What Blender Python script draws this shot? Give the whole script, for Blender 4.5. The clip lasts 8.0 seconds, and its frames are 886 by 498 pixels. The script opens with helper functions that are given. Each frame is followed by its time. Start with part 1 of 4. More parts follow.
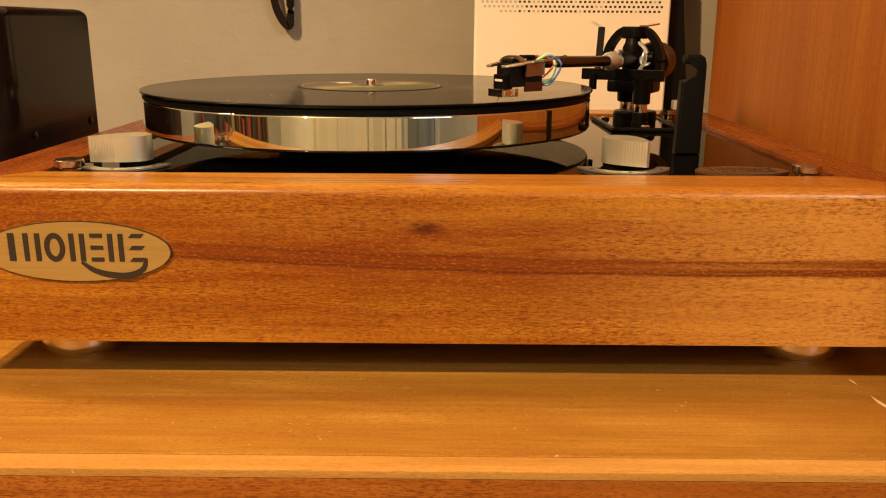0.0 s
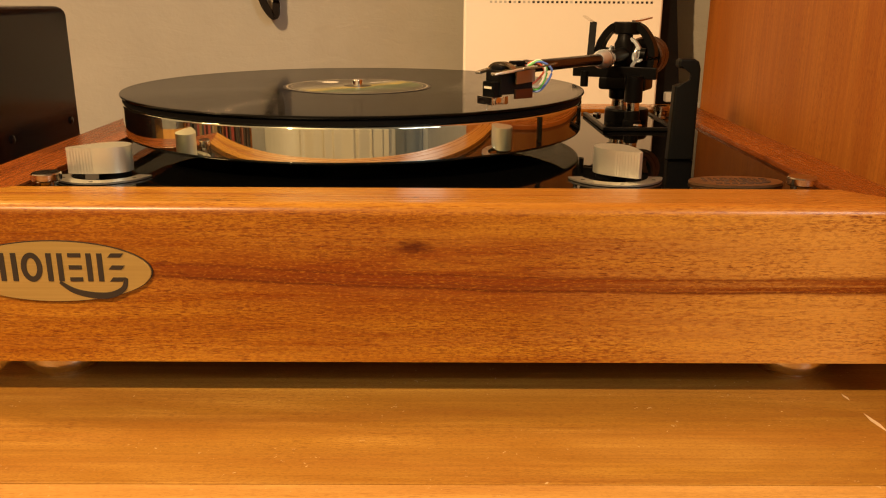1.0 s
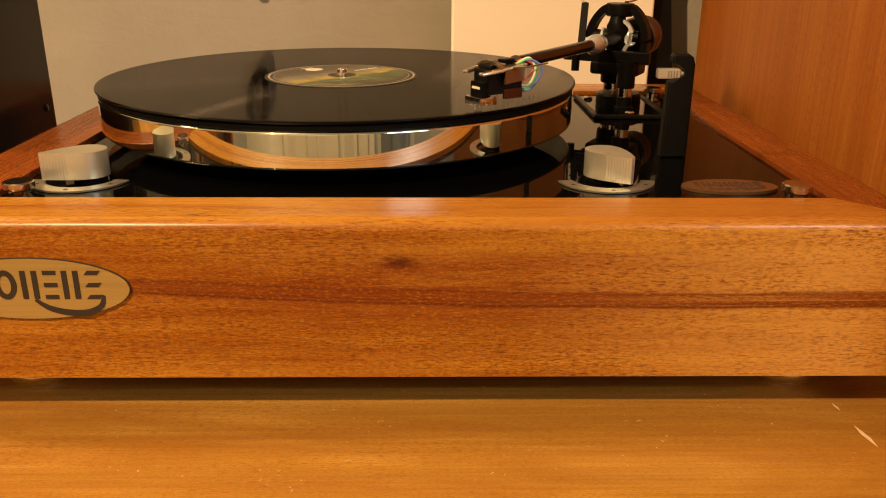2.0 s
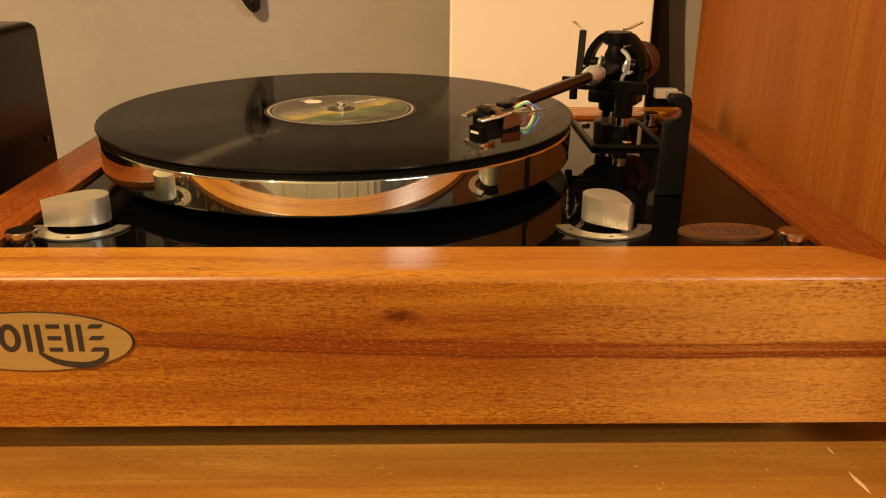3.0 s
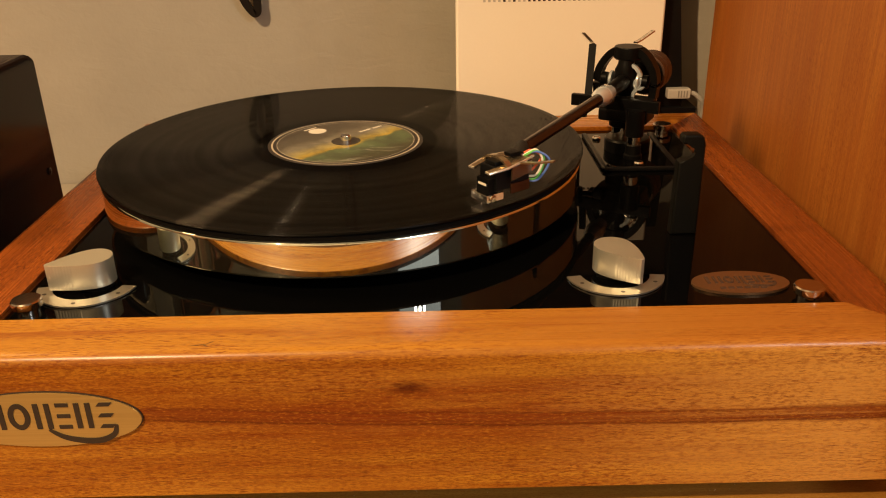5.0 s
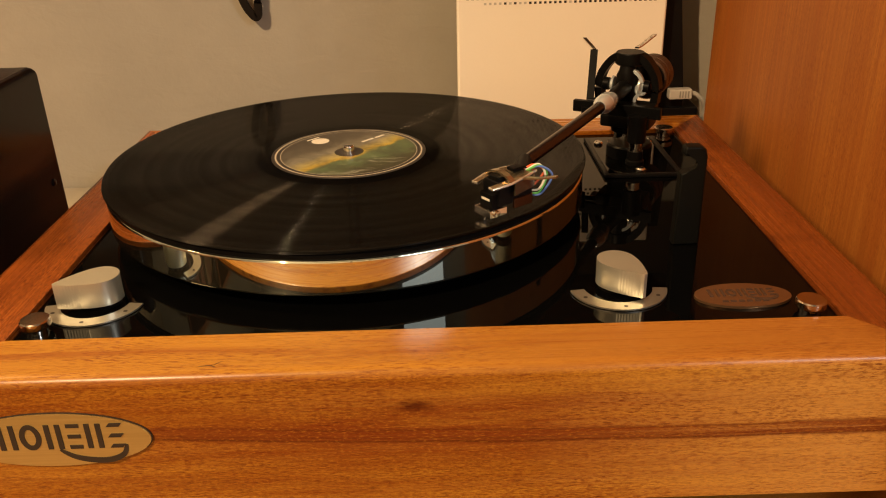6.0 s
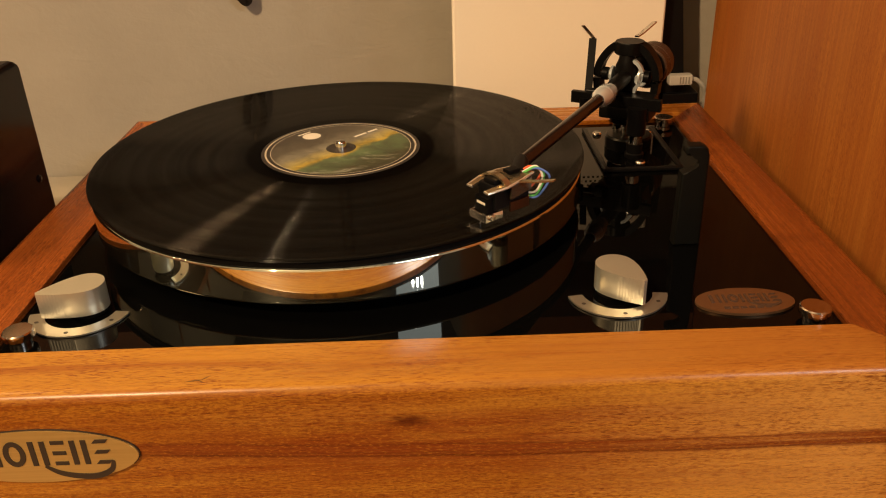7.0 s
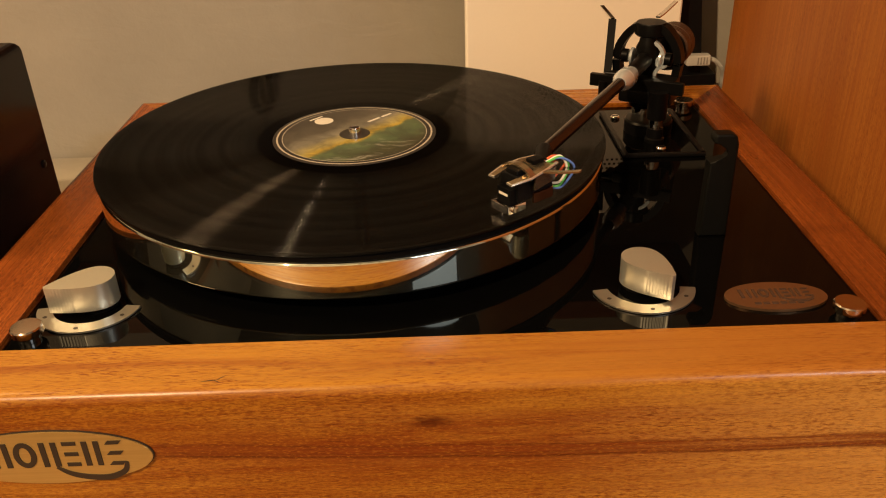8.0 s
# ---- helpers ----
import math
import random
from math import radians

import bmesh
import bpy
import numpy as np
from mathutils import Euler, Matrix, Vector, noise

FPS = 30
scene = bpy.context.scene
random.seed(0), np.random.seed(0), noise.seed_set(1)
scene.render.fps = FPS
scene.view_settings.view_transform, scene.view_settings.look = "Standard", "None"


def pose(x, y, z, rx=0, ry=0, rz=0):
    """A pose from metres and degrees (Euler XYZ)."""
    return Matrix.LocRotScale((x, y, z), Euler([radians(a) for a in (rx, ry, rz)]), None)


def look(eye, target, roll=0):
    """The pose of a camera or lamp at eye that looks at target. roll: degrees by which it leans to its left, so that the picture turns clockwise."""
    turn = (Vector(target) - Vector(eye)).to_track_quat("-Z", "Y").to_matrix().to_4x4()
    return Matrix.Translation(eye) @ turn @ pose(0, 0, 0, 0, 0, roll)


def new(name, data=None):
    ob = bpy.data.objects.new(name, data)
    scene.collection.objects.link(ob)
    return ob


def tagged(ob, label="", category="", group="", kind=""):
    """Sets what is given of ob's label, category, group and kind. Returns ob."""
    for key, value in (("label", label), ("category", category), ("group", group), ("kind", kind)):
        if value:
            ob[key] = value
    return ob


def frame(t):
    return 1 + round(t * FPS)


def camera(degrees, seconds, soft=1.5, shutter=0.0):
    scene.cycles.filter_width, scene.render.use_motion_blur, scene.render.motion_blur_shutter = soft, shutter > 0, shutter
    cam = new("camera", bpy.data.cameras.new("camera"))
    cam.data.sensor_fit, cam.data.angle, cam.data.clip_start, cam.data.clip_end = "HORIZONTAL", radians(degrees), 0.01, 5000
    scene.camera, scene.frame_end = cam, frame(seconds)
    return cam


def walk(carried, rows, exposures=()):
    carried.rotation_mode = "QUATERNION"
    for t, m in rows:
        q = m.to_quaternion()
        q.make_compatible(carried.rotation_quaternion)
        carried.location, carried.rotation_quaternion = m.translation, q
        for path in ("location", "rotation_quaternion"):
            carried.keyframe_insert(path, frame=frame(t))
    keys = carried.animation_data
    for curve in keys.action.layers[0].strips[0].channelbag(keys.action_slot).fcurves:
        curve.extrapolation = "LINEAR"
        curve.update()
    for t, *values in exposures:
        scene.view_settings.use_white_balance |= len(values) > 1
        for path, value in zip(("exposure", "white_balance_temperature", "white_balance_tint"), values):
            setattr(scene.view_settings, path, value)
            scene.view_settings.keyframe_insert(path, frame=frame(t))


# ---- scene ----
# ---------------------------------------------------------------- camera
cam = camera(56.4, 8.0, soft=1.1)
PATH = [
    (0.0, 0.0538, -0.3720, 0.1692, 0.35, -15.07, 0.31),
    (0.5, 0.0533, -0.3667, 0.1756, 0.10, -15.29, 0.36),
    (1.0, 0.0551, -0.3581, 0.1866, -0.30, -16.89, 0.31),
    (2.5, 0.0567, -0.3350, 0.2251, -1.21, -20.96, 0.37),
    (3.0, 0.0560, -0.3335, 0.2383, -1.20, -20.98, 0.32),
    (3.5, 0.0566, -0.3242, 0.2445, -1.24, -22.14, 0.39),
    (4.0, 0.0582, -0.3220, 0.2606, -1.37, -24.03, 0.65),
    (4.5, 0.0609, -0.3134, 0.2762, -0.94, -24.12, -0.79),
    (5.0, 0.0581, -0.3070, 0.2845, -0.33, -24.34, -1.07),
    (6.5, 0.0571, -0.2985, 0.3050, -0.24, -26.02, -1.81),
    (7.0, 0.0595, -0.2857, 0.3088, -0.29, -27.19, -1.83),
    (7.5, 0.0513, -0.2753, 0.3101, -0.24, -28.65, -1.82),
    (8.0, 0.0500, -0.2695, 0.3107, -0.19, -28.95, -1.81),
]
walk(cam, [(t, pose(x, y, z, 0, 0, yaw) @ pose(0, 0, 0, 90 + pitch) @ pose(0, 0, 0, 0, 0, roll))
           for t, x, y, z, yaw, pitch, roll in PATH],
     exposures=[(0.0, -0.03, 6250, 12), (2.5, -0.12, 6250, 12), (5.0, -0.22, 6000, 12), (6.5, -0.29, 5850, 12), (8.0, -0.35, 5800, 12)])

# ---------------------------------------------------------------- light
world = bpy.data.worlds.new("world")
scene.world = world
world.use_nodes = True
world.node_tree.nodes["Background"].inputs[0].default_value = (0.002, 0.0015, 0.001, 1)


def area_lamp(name, at, target, size, watts, colour, size_y=None):
    data = bpy.data.lights.new(name, "AREA")
    data.energy, data.color, data.size = watts, colour, size
    if size_y:
        data.shape, data.size_y = "RECTANGLE", size_y
    else:
        data.shape = "DISK"
    ob = new(name, data)
    ob.matrix_world = look(at, target)
    return ob


def bulb(name, at, radius, watts, colour):
    data = bpy.data.lights.new(name, "POINT")
    data.energy, data.color, data.shadow_soft_size = watts, colour, radius
    new(name, data).location = at


bulb("warm_ceiling_bulb", (-0.678, -0.955, 1.30), 0.022, 158, (1.0, 0.64, 0.30))
for k in (-1, 0, 1):
    bulb("side_bulb", (0.913 + 0.045 * k, -1.13 + 0.035 * k, 0.91), 0.014, 7.0, (1.0, 0.90, 0.76))
area_lamp("pale_lamp_shade", (1.02, -1.27, 0.96), (0.05, 0.1, 0.1), 0.60, 5.6, (0.96, 0.94, 0.86), 0.46)
area_lamp("shaded_lamp", (-0.78, 0.20, 0.95), (0, 0.2, 0.1), 0.18, 11.0, (1.0, 0.58, 0.22))

# ---------------------------------------------------------------- materials


def node_mat(name):
    m = bpy.data.materials.new(name)
    m.use_nodes = True
    nt = m.node_tree
    return m, nt, nt.nodes["Principled BSDF"]


def add(nt, kind, **sets):
    n = nt.nodes.new(kind)
    for k, v in sets.items():
        if k in n.inputs:
            n.inputs[k].default_value = v
    return n


def mapped(nt, scale, offset=(0, 0, 0), turn=(0, 0, 0)):
    tc = nt.nodes.new("ShaderNodeTexCoord")
    mp = nt.nodes.new("ShaderNodeMapping")
    mp.inputs["Scale"].default_value = scale
    mp.inputs["Location"].default_value = offset
    mp.inputs["Rotation"].default_value = turn
    nt.links.new(tc.outputs["Object"], mp.inputs["Vector"])
    return mp.outputs["Vector"]


def noise_tex(nt, vec, scale, detail=4.0, rough=0.55, distort=0.0):
    n = add(nt, "ShaderNodeTexNoise", Scale=scale, Detail=detail, Roughness=rough, Distortion=distort)
    nt.links.new(vec, n.inputs["Vector"])
    return n.outputs["Fac"]


def ramp(nt, fac, stops):
    r = nt.nodes.new("ShaderNodeValToRGB")
    els = r.color_ramp.elements
    while len(els) < len(stops):
        els.new(0.5)
    for e, (p, c) in zip(els, stops):
        e.position, e.color = p, (*c, 1) if len(c) == 3 else c
    nt.links.new(fac, r.inputs["Fac"])
    return r.outputs["Color"]


def grey(v):
    return (v, v, v)


def mix(nt, fac, a, b, how="MIX"):
    n = nt.nodes.new("ShaderNodeMix")
    n.data_type, n.blend_type = "RGBA", how
    for sock, v in ((n.inputs[0], fac), (n.inputs[6], a), (n.inputs[7], b)):
        if isinstance(v, (int, float)):
            sock.default_value = v
        elif isinstance(v, tuple):
            sock.default_value = (*v, 1)
        else:
            nt.links.new(v, sock)
    return n.outputs[2]


def maths(nt, op, a, b=None, c=None):
    n = nt.nodes.new("ShaderNodeMath")
    n.operation = op
    for i, v in enumerate((a, b, c)):
        if v is None:
            continue
        if isinstance(v, (int, float)):
            n.inputs[i].default_value = v
        else:
            nt.links.new(v, n.inputs[i])
    return n.outputs[0]


def bump(nt, bsdf, height, strength, distance):
    b = add(nt, "ShaderNodeBump", Strength=strength, Distance=distance)
    nt.links.new(height, b.inputs["Height"])
    nt.links.new(b.outputs["Normal"], bsdf.inputs["Normal"])


def plain(name, colour, rough, metal=0.0, spread=0.15, grain=400.0, coat=0.0, bumps=0.0, ior=1.5):
    """A surface of one make, with fine speckle and broad unevenness."""
    m, nt, b = node_mat(name)
    v = mapped(nt, (1, 1, 1))
    n1, n2 = noise_tex(nt, v, grain, 3), noise_tex(nt, v, 25.0, 3)
    lo = tuple(c * (1 - spread) for c in colour)
    hi = tuple(min(1, c * (1 + spread)) for c in colour)
    col = mix(nt, maths(nt, "MULTIPLY_ADD", n1, 0.5, maths(nt, "MULTIPLY", n2, 0.5)), lo, hi)
    nt.links.new(col, b.inputs["Base Color"])
    nt.links.new(maths(nt, "MULTIPLY_ADD", n2, 0.2 * rough, 0.9 * rough), b.inputs["Roughness"])
    b.inputs["Metallic"].default_value = metal
    b.inputs["Coat Weight"].default_value, b.inputs["IOR"].default_value = coat, ior
    if bumps:
        bump(nt, b, n1, bumps, 0.0004)
    return m


def wood(name, along, dark, mid, light, rough=0.27, coarse=1.0, feature=None, coat=0.0, pores=0.8, lines=0.6, specks=0.6, swirl=0.4, ior=1.33):
    """Lacquered wood whose grain runs along an axis: tone bands, fine dark pores, growth streaks."""
    m, nt, b = node_mat(name)

    def sc(a, c):
        return tuple(a if i == "xyz".index(along) else c for i in range(3))
    wide = noise_tex(nt, mapped(nt, sc(1.6 + swirl, 26 * coarse)), 1.0, 5, 0.6, swirl)
    fine = noise_tex(nt, mapped(nt, sc(5, 380 * coarse), (3, 1, 7)), 1.0, 5, 0.65)
    pore = noise_tex(nt, mapped(nt, sc(210, 2000), (1, 5, 2)), 1.0, 2, 0.6)
    speck = noise_tex(nt, mapped(nt, sc(520, 1500), (2, 3, 9)), 1.0, 2, 0.6)
    blot = noise_tex(nt, mapped(nt, sc(9, 30), (4, 2, 1)), 1.0, 4)
    col = ramp(nt, wide, [(0.28, dark), (0.45, mid), (0.58, light), (0.74, mid)])
    ribbon = noise_tex(nt, mapped(nt, sc(5, 75 * coarse), (8, 3, 5)), 1.0, 4, 0.6, 0.6)
    col = mix(nt, ramp(nt, ribbon, [(0.34, grey(0.5)), (0.54, grey(0.0))]), col, tuple(c * k for c, k in zip(dark, (1.15, 1.0, 0.9))))
    col = mix(nt, ramp(nt, fine, [(0.32, grey(lines)), (0.62, grey(0.0))]), col, dark)
    col = mix(nt, ramp(nt, speck, [(0.38, grey(specks)), (0.50, grey(0.0))]), col, tuple(c * 0.85 for c in dark))
    clump = ramp(nt, blot, [(0.40, grey(0.25)), (0.62, grey(1.0))])
    dash = mix(nt, 1.0, ramp(nt, pore, [(0.54, grey(0.0)), (0.60, grey(pores))]), clump, "MULTIPLY")
    col = mix(nt, dash, col, tuple(c * k for c, k in zip(dark, (0.62, 0.45, 0.38))))
    if feature:
        col = feature(nt, col)
    nt.links.new(col, b.inputs["Base Color"])
    nt.links.new(maths(nt, "MULTIPLY_ADD", fine, 0.12, rough - 0.06), b.inputs["Roughness"])
    b.inputs["IOR"].default_value = ior
    b.inputs["Coat Weight"].default_value = coat
    b.inputs["Coat Roughness"].default_value = 0.15
    bump(nt, b, maths(nt, "MULTIPLY_ADD", pore, -0.6, fine), 0.10, 0.0003)
    return m


def local_axes(nt):
    tc = nt.nodes.new("ShaderNodeTexCoord")
    sx = nt.nodes.new("ShaderNodeSeparateXYZ")
    nt.links.new(tc.outputs["Object"], sx.inputs[0])
    return sx.outputs["X"], sx.outputs["Y"], sx.outputs["Z"]


def front_features(nt, col):
    """Front board: red-brown clouds, a growth band between two dark lines, one small knot, an upper face with its
    sheen painted in.
    """
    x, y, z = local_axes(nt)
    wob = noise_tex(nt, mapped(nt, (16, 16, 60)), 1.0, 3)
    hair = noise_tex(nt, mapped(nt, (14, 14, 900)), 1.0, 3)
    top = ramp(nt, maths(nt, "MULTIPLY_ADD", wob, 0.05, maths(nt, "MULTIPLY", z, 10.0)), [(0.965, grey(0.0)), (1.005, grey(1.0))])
    # broad red-brown clouds, strongest in the middle of the board
    cloud = noise_tex(nt, mapped(nt, (5.5, 5.5, 48), (0.35, 0, 0.4)), 1.0, 6, 0.7)
    near = maths(nt, "ABSOLUTE", maths(nt, "SUBTRACT", z, 0.066))
    near = ramp(nt, maths(nt, "MULTIPLY", near, 30.0), [(0.25, grey(1.0)), (0.80, grey(0.25))])
    cloudy = mix(nt, 1.0, ramp(nt, cloud, [(0.32, grey(0.15)), (0.56, grey(0.95))]), near, "MULTIPLY")
    midway = maths(nt, "ABSOLUTE", maths(nt, "SUBTRACT", x, 0.025))
    cloudy = mix(nt, 1.0, cloudy, ramp(nt, maths(nt, "MULTIPLY", midway, 5.0), [(0.30, grey(1.0)), (0.85, grey(0.25))]), "MULTIPLY")
    col = mix(nt, cloudy, col, (0.175, 0.030, 0.002))
    pale = noise_tex(nt, mapped(nt, (4, 4, 60), (5, 1, 2)), 1.0, 6, 0.7)
    col = mix(nt, ramp(nt, pale, [(0.46, grey(0.0)), (0.72, grey(0.35))]), col, (0.58, 0.270, 0.034))
    # the board pales to straw along its length, below the band most of all
    run = maths(nt, "MULTIPLY_ADD", cloud, 0.14, maths(nt, "SUBTRACT", x, 0.07))
    straw = ramp(nt, maths(nt, "MULTIPLY_ADD", run, 2.2, 0.25), [(0.36, grey(0.0)), (0.66, grey(0.70))])
    col = mix(nt, straw, col, (0.56, 0.285, 0.062))
    # growth band: two thin dark lines with a red-brown filling
    mid = maths(nt, "MULTIPLY_ADD", x, -0.030, maths(nt, "MULTIPLY_ADD", maths(nt, "MULTIPLY", x, x), 0.10, 0.0657))
    zz = maths(nt, "MULTIPLY_ADD", wob, 0.0034, maths(nt, "SUBTRACT", z, 0.0017))
    up = maths(nt, "SUBTRACT", zz, mid)
    fill = maths(nt, "ABSOLUTE", maths(nt, "ADD", up, 0.0034))
    col = mix(nt, mix(nt, 1.0, ramp(nt, maths(nt, "MULTIPLY", fill, 100.0), [(0.28, grey(0.95)), (0.52, grey(0.0))]),
                      ramp(nt, hair, [(0.36, grey(1.0)), (0.62, grey(0.45))]), "MULTIPLY"), col, (0.175, 0.036, 0.004))
    fade = noise_tex(nt, mapped(nt, (11, 11, 140), (2, 1, 0)), 1.0, 3)
    for shift, hard in ((0.0, 0.5), (0.0066, 0.88), (0.0048, 0.45)):
        d = maths(nt, "ABSOLUTE", maths(nt, "ADD", up, shift))
        line = ramp(nt, maths(nt, "MULTIPLY", d, 400.0), [(0.08, grey(hard)), (0.40, grey(0.0))])
        line = mix(nt, 1.0, line, ramp(nt, fade, [(0.34, grey(0.65)), (0.56, grey(1.0))]), "MULTIPLY")
        col = mix(nt, line, col, (0.085, 0.016, 0.002))
    # wavy figure over all: short red-brown and golden flecks, and open pores
    crumb = noise_tex(nt, mapped(nt, (420, 1250, 1250)), 1.0, 2.5, 0.6, 0.5)
    fleck = noise_tex(nt, mapped(nt, (300, 850, 850), (3, 7, 1)), 1.0, 2.5, 0.6, 0.5)
    tick = noise_tex(nt, mapped(nt, (150, 1500, 1500), (6, 2, 4)), 1.0, 3, 0.65)
    patch = noise_tex(nt, mapped(nt, (14, 14, 55), (1, 8, 3)), 1.0, 4, 0.6)
    some = ramp(nt, patch, [(0.36, grey(0.35)), (0.60, grey(1.0))])
    col = mix(nt, mix(nt, 1.0, ramp(nt, fleck, [(0.40, grey(0.62)), (0.52, grey(0.0))]), some, "MULTIPLY"), col, (0.165, 0.030, 0.003))
    col = mix(nt, ramp(nt, crumb, [(0.52, grey(0.0)), (0.66, grey(0.30))]), col, (0.60, 0.245, 0.018))
    col = mix(nt, mix(nt, 1.0, ramp(nt, tick, [(0.56, grey(0.0)), (0.62, grey(0.85))]), some, "MULTIPLY"), col, (0.105, 0.020, 0.003))
    # knot
    kx = maths(nt, "MULTIPLY", maths(nt, "ADD", x, 0.0027), 80.0)
    kz = maths(nt, "MULTIPLY", maths(nt, "SUBTRACT", z, 0.0787), 210.0)
    r = maths(nt, "SQRT", maths(nt, "ADD", maths(nt, "MULTIPLY", kx, kx), maths(nt, "MULTIPLY", kz, kz)))
    r = maths(nt, "MULTIPLY_ADD", noise_tex(nt, mapped(nt, (260, 260, 700)), 1.0, 3), 1.3, maths(nt, "SUBTRACT", r, 0.65))
    col = mix(nt, ramp(nt, r, [(0.15, grey(0.95)), (0.95, grey(0.0))]), col, (0.075, 0.013, 0.002))
    # the rail's upper face: sheen painted into the wood as gold, red-brown further along
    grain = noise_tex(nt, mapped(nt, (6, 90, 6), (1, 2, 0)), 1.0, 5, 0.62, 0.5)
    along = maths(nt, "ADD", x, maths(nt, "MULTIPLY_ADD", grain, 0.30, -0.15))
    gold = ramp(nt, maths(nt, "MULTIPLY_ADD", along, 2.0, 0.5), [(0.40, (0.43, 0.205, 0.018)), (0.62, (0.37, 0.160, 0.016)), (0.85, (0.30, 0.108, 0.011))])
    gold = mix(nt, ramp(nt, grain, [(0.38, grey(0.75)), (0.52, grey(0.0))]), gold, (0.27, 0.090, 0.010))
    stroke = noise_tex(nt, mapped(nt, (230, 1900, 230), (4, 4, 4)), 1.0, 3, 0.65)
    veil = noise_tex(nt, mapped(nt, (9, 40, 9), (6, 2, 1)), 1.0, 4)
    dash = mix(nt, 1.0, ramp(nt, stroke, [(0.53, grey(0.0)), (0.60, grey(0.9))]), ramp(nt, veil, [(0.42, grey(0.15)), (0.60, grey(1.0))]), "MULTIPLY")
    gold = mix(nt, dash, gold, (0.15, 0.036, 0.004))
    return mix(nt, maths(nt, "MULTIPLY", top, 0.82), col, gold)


PLINTH = ((0.19, 0.042, 0.003), (0.40, 0.150, 0.006), (0.53, 0.245, 0.016))
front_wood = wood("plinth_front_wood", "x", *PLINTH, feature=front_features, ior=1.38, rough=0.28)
rail_wood_x = wood("plinth_wood_across", "x", *PLINTH)
rail_wood_y = wood("plinth_wood_deep", "y", (0.12, 0.032, 0.006), (0.235, 0.060, 0.007), (0.33, 0.090, 0.010), specks=0.85, pores=0.9)


def flecks(nt, col):
    """Small pale chips and dust on a worn top."""
    f = noise_tex(nt, mapped(nt, (1, 1, 1), (5, 5, 5)), 420.0, 2)
    g = noise_tex(nt, mapped(nt, (1, 1, 1)), 22.0, 3)
    hit = mix(nt, 1.0, ramp(nt, f, [(0.70, grey(0.0)), (0.74, grey(0.7))]), ramp(nt, g, [(0.42, grey(0.0)), (0.6, grey(1.0))]), "MULTIPLY")
    return mix(nt, hit, col, (0.62, 0.46, 0.24))


shelf_wood = wood("shelf_wood", "x", (0.24, 0.100, 0.014), (0.36, 0.180, 0.023), (0.45, 0.243, 0.042), rough=0.42, coarse=0.7, pores=0.5, lines=0.7, specks=0.4, swirl=1.4, feature=flecks, ior=1.25)
lip_wood = wood("shelf_lip_wood", "x", (0.36, 0.175, 0.035), (0.50, 0.262, 0.058), (0.58, 0.325, 0.085), rough=0.38, coarse=0.7, pores=0.4, lines=0.5, specks=0.3, feature=flecks)
edge_wood = wood("shelf_edge_wood", "x", (0.16, 0.050, 0.008), (0.27, 0.092, 0.014), (0.34, 0.125, 0.02), rough=0.5, coarse=0.8)
front_board_wood = wood("front_board_wood", "x", (0.24, 0.070, 0.008), (0.37, 0.122, 0.013), (0.45, 0.160, 0.02), rough=0.45, coarse=0.8)
board_wood = wood("side_board_wood", "z", (0.23, 0.068, 0.008), (0.29, 0.102, 0.013), (0.35, 0.132, 0.017), rough=0.5, coarse=0.75, pores=0.6, lines=1.0, specks=0.4)


def wall_mat(name, colour):
    m, nt, b = node_mat(name)
    v = mapped(nt, (1, 1, 1))
    broad, fine = noise_tex(nt, v, 9.0, 6, 0.65), noise_tex(nt, v, 160.0, 4)
    col = mix(nt, broad, tuple(c * 0.82 for c in colour), tuple(c * 1.15 for c in colour))
    nt.links.new(col, b.inputs["Base Color"])
    b.inputs["Roughness"].default_value = 0.75
    trowel = noise_tex(nt, mapped(nt, (18, 18, 46), (0, 0, 0), (0, 0.6, 0)), 1.0, 5, 0.62, 0.8)
    bump(nt, b, maths(nt, "ADD", maths(nt, "MULTIPLY", trowel, 0.9), maths(nt, "MULTIPLY", fine, 0.35)), 0.5, 0.0022)
    return m


wall_paint = wall_mat("greige_wall_paint", (0.355, 0.325, 0.262))
room_paint = wall_mat("grey_room_paint", (0.38, 0.37, 0.34))
far_paint = wall_mat("pale_room_paint", (0.70, 0.68, 0.58))
ceiling_paint = wall_mat("grey_ceiling_paint", (0.16, 0.155, 0.14))
floor_wood = wood("floor_wood", "y", (0.12, 0.05, 0.02), (0.20, 0.09, 0.035), (0.27, 0.13, 0.05), rough=0.4, coarse=0.15)


def acrylic():
    m, nt, b = node_mat("black_acrylic")
    dust = noise_tex(nt, mapped(nt, (1, 1, 1)), 1600.0, 2)
    smear = noise_tex(nt, mapped(nt, (1, 1, 1)), 30.0, 4)
    nt.links.new(mix(nt, ramp(nt, dust, [(0.77, grey(0.0)), (0.80, grey(0.04))]), (0.0015, 0.0015, 0.0015), (0.3, 0.27, 0.22)), b.inputs["Base Color"])
    nt.links.new(maths(nt, "MULTIPLY_ADD", smear, 0.02, 0.004), b.inputs["Roughness"])
    b.inputs["IOR"].default_value = 1.21
    return m


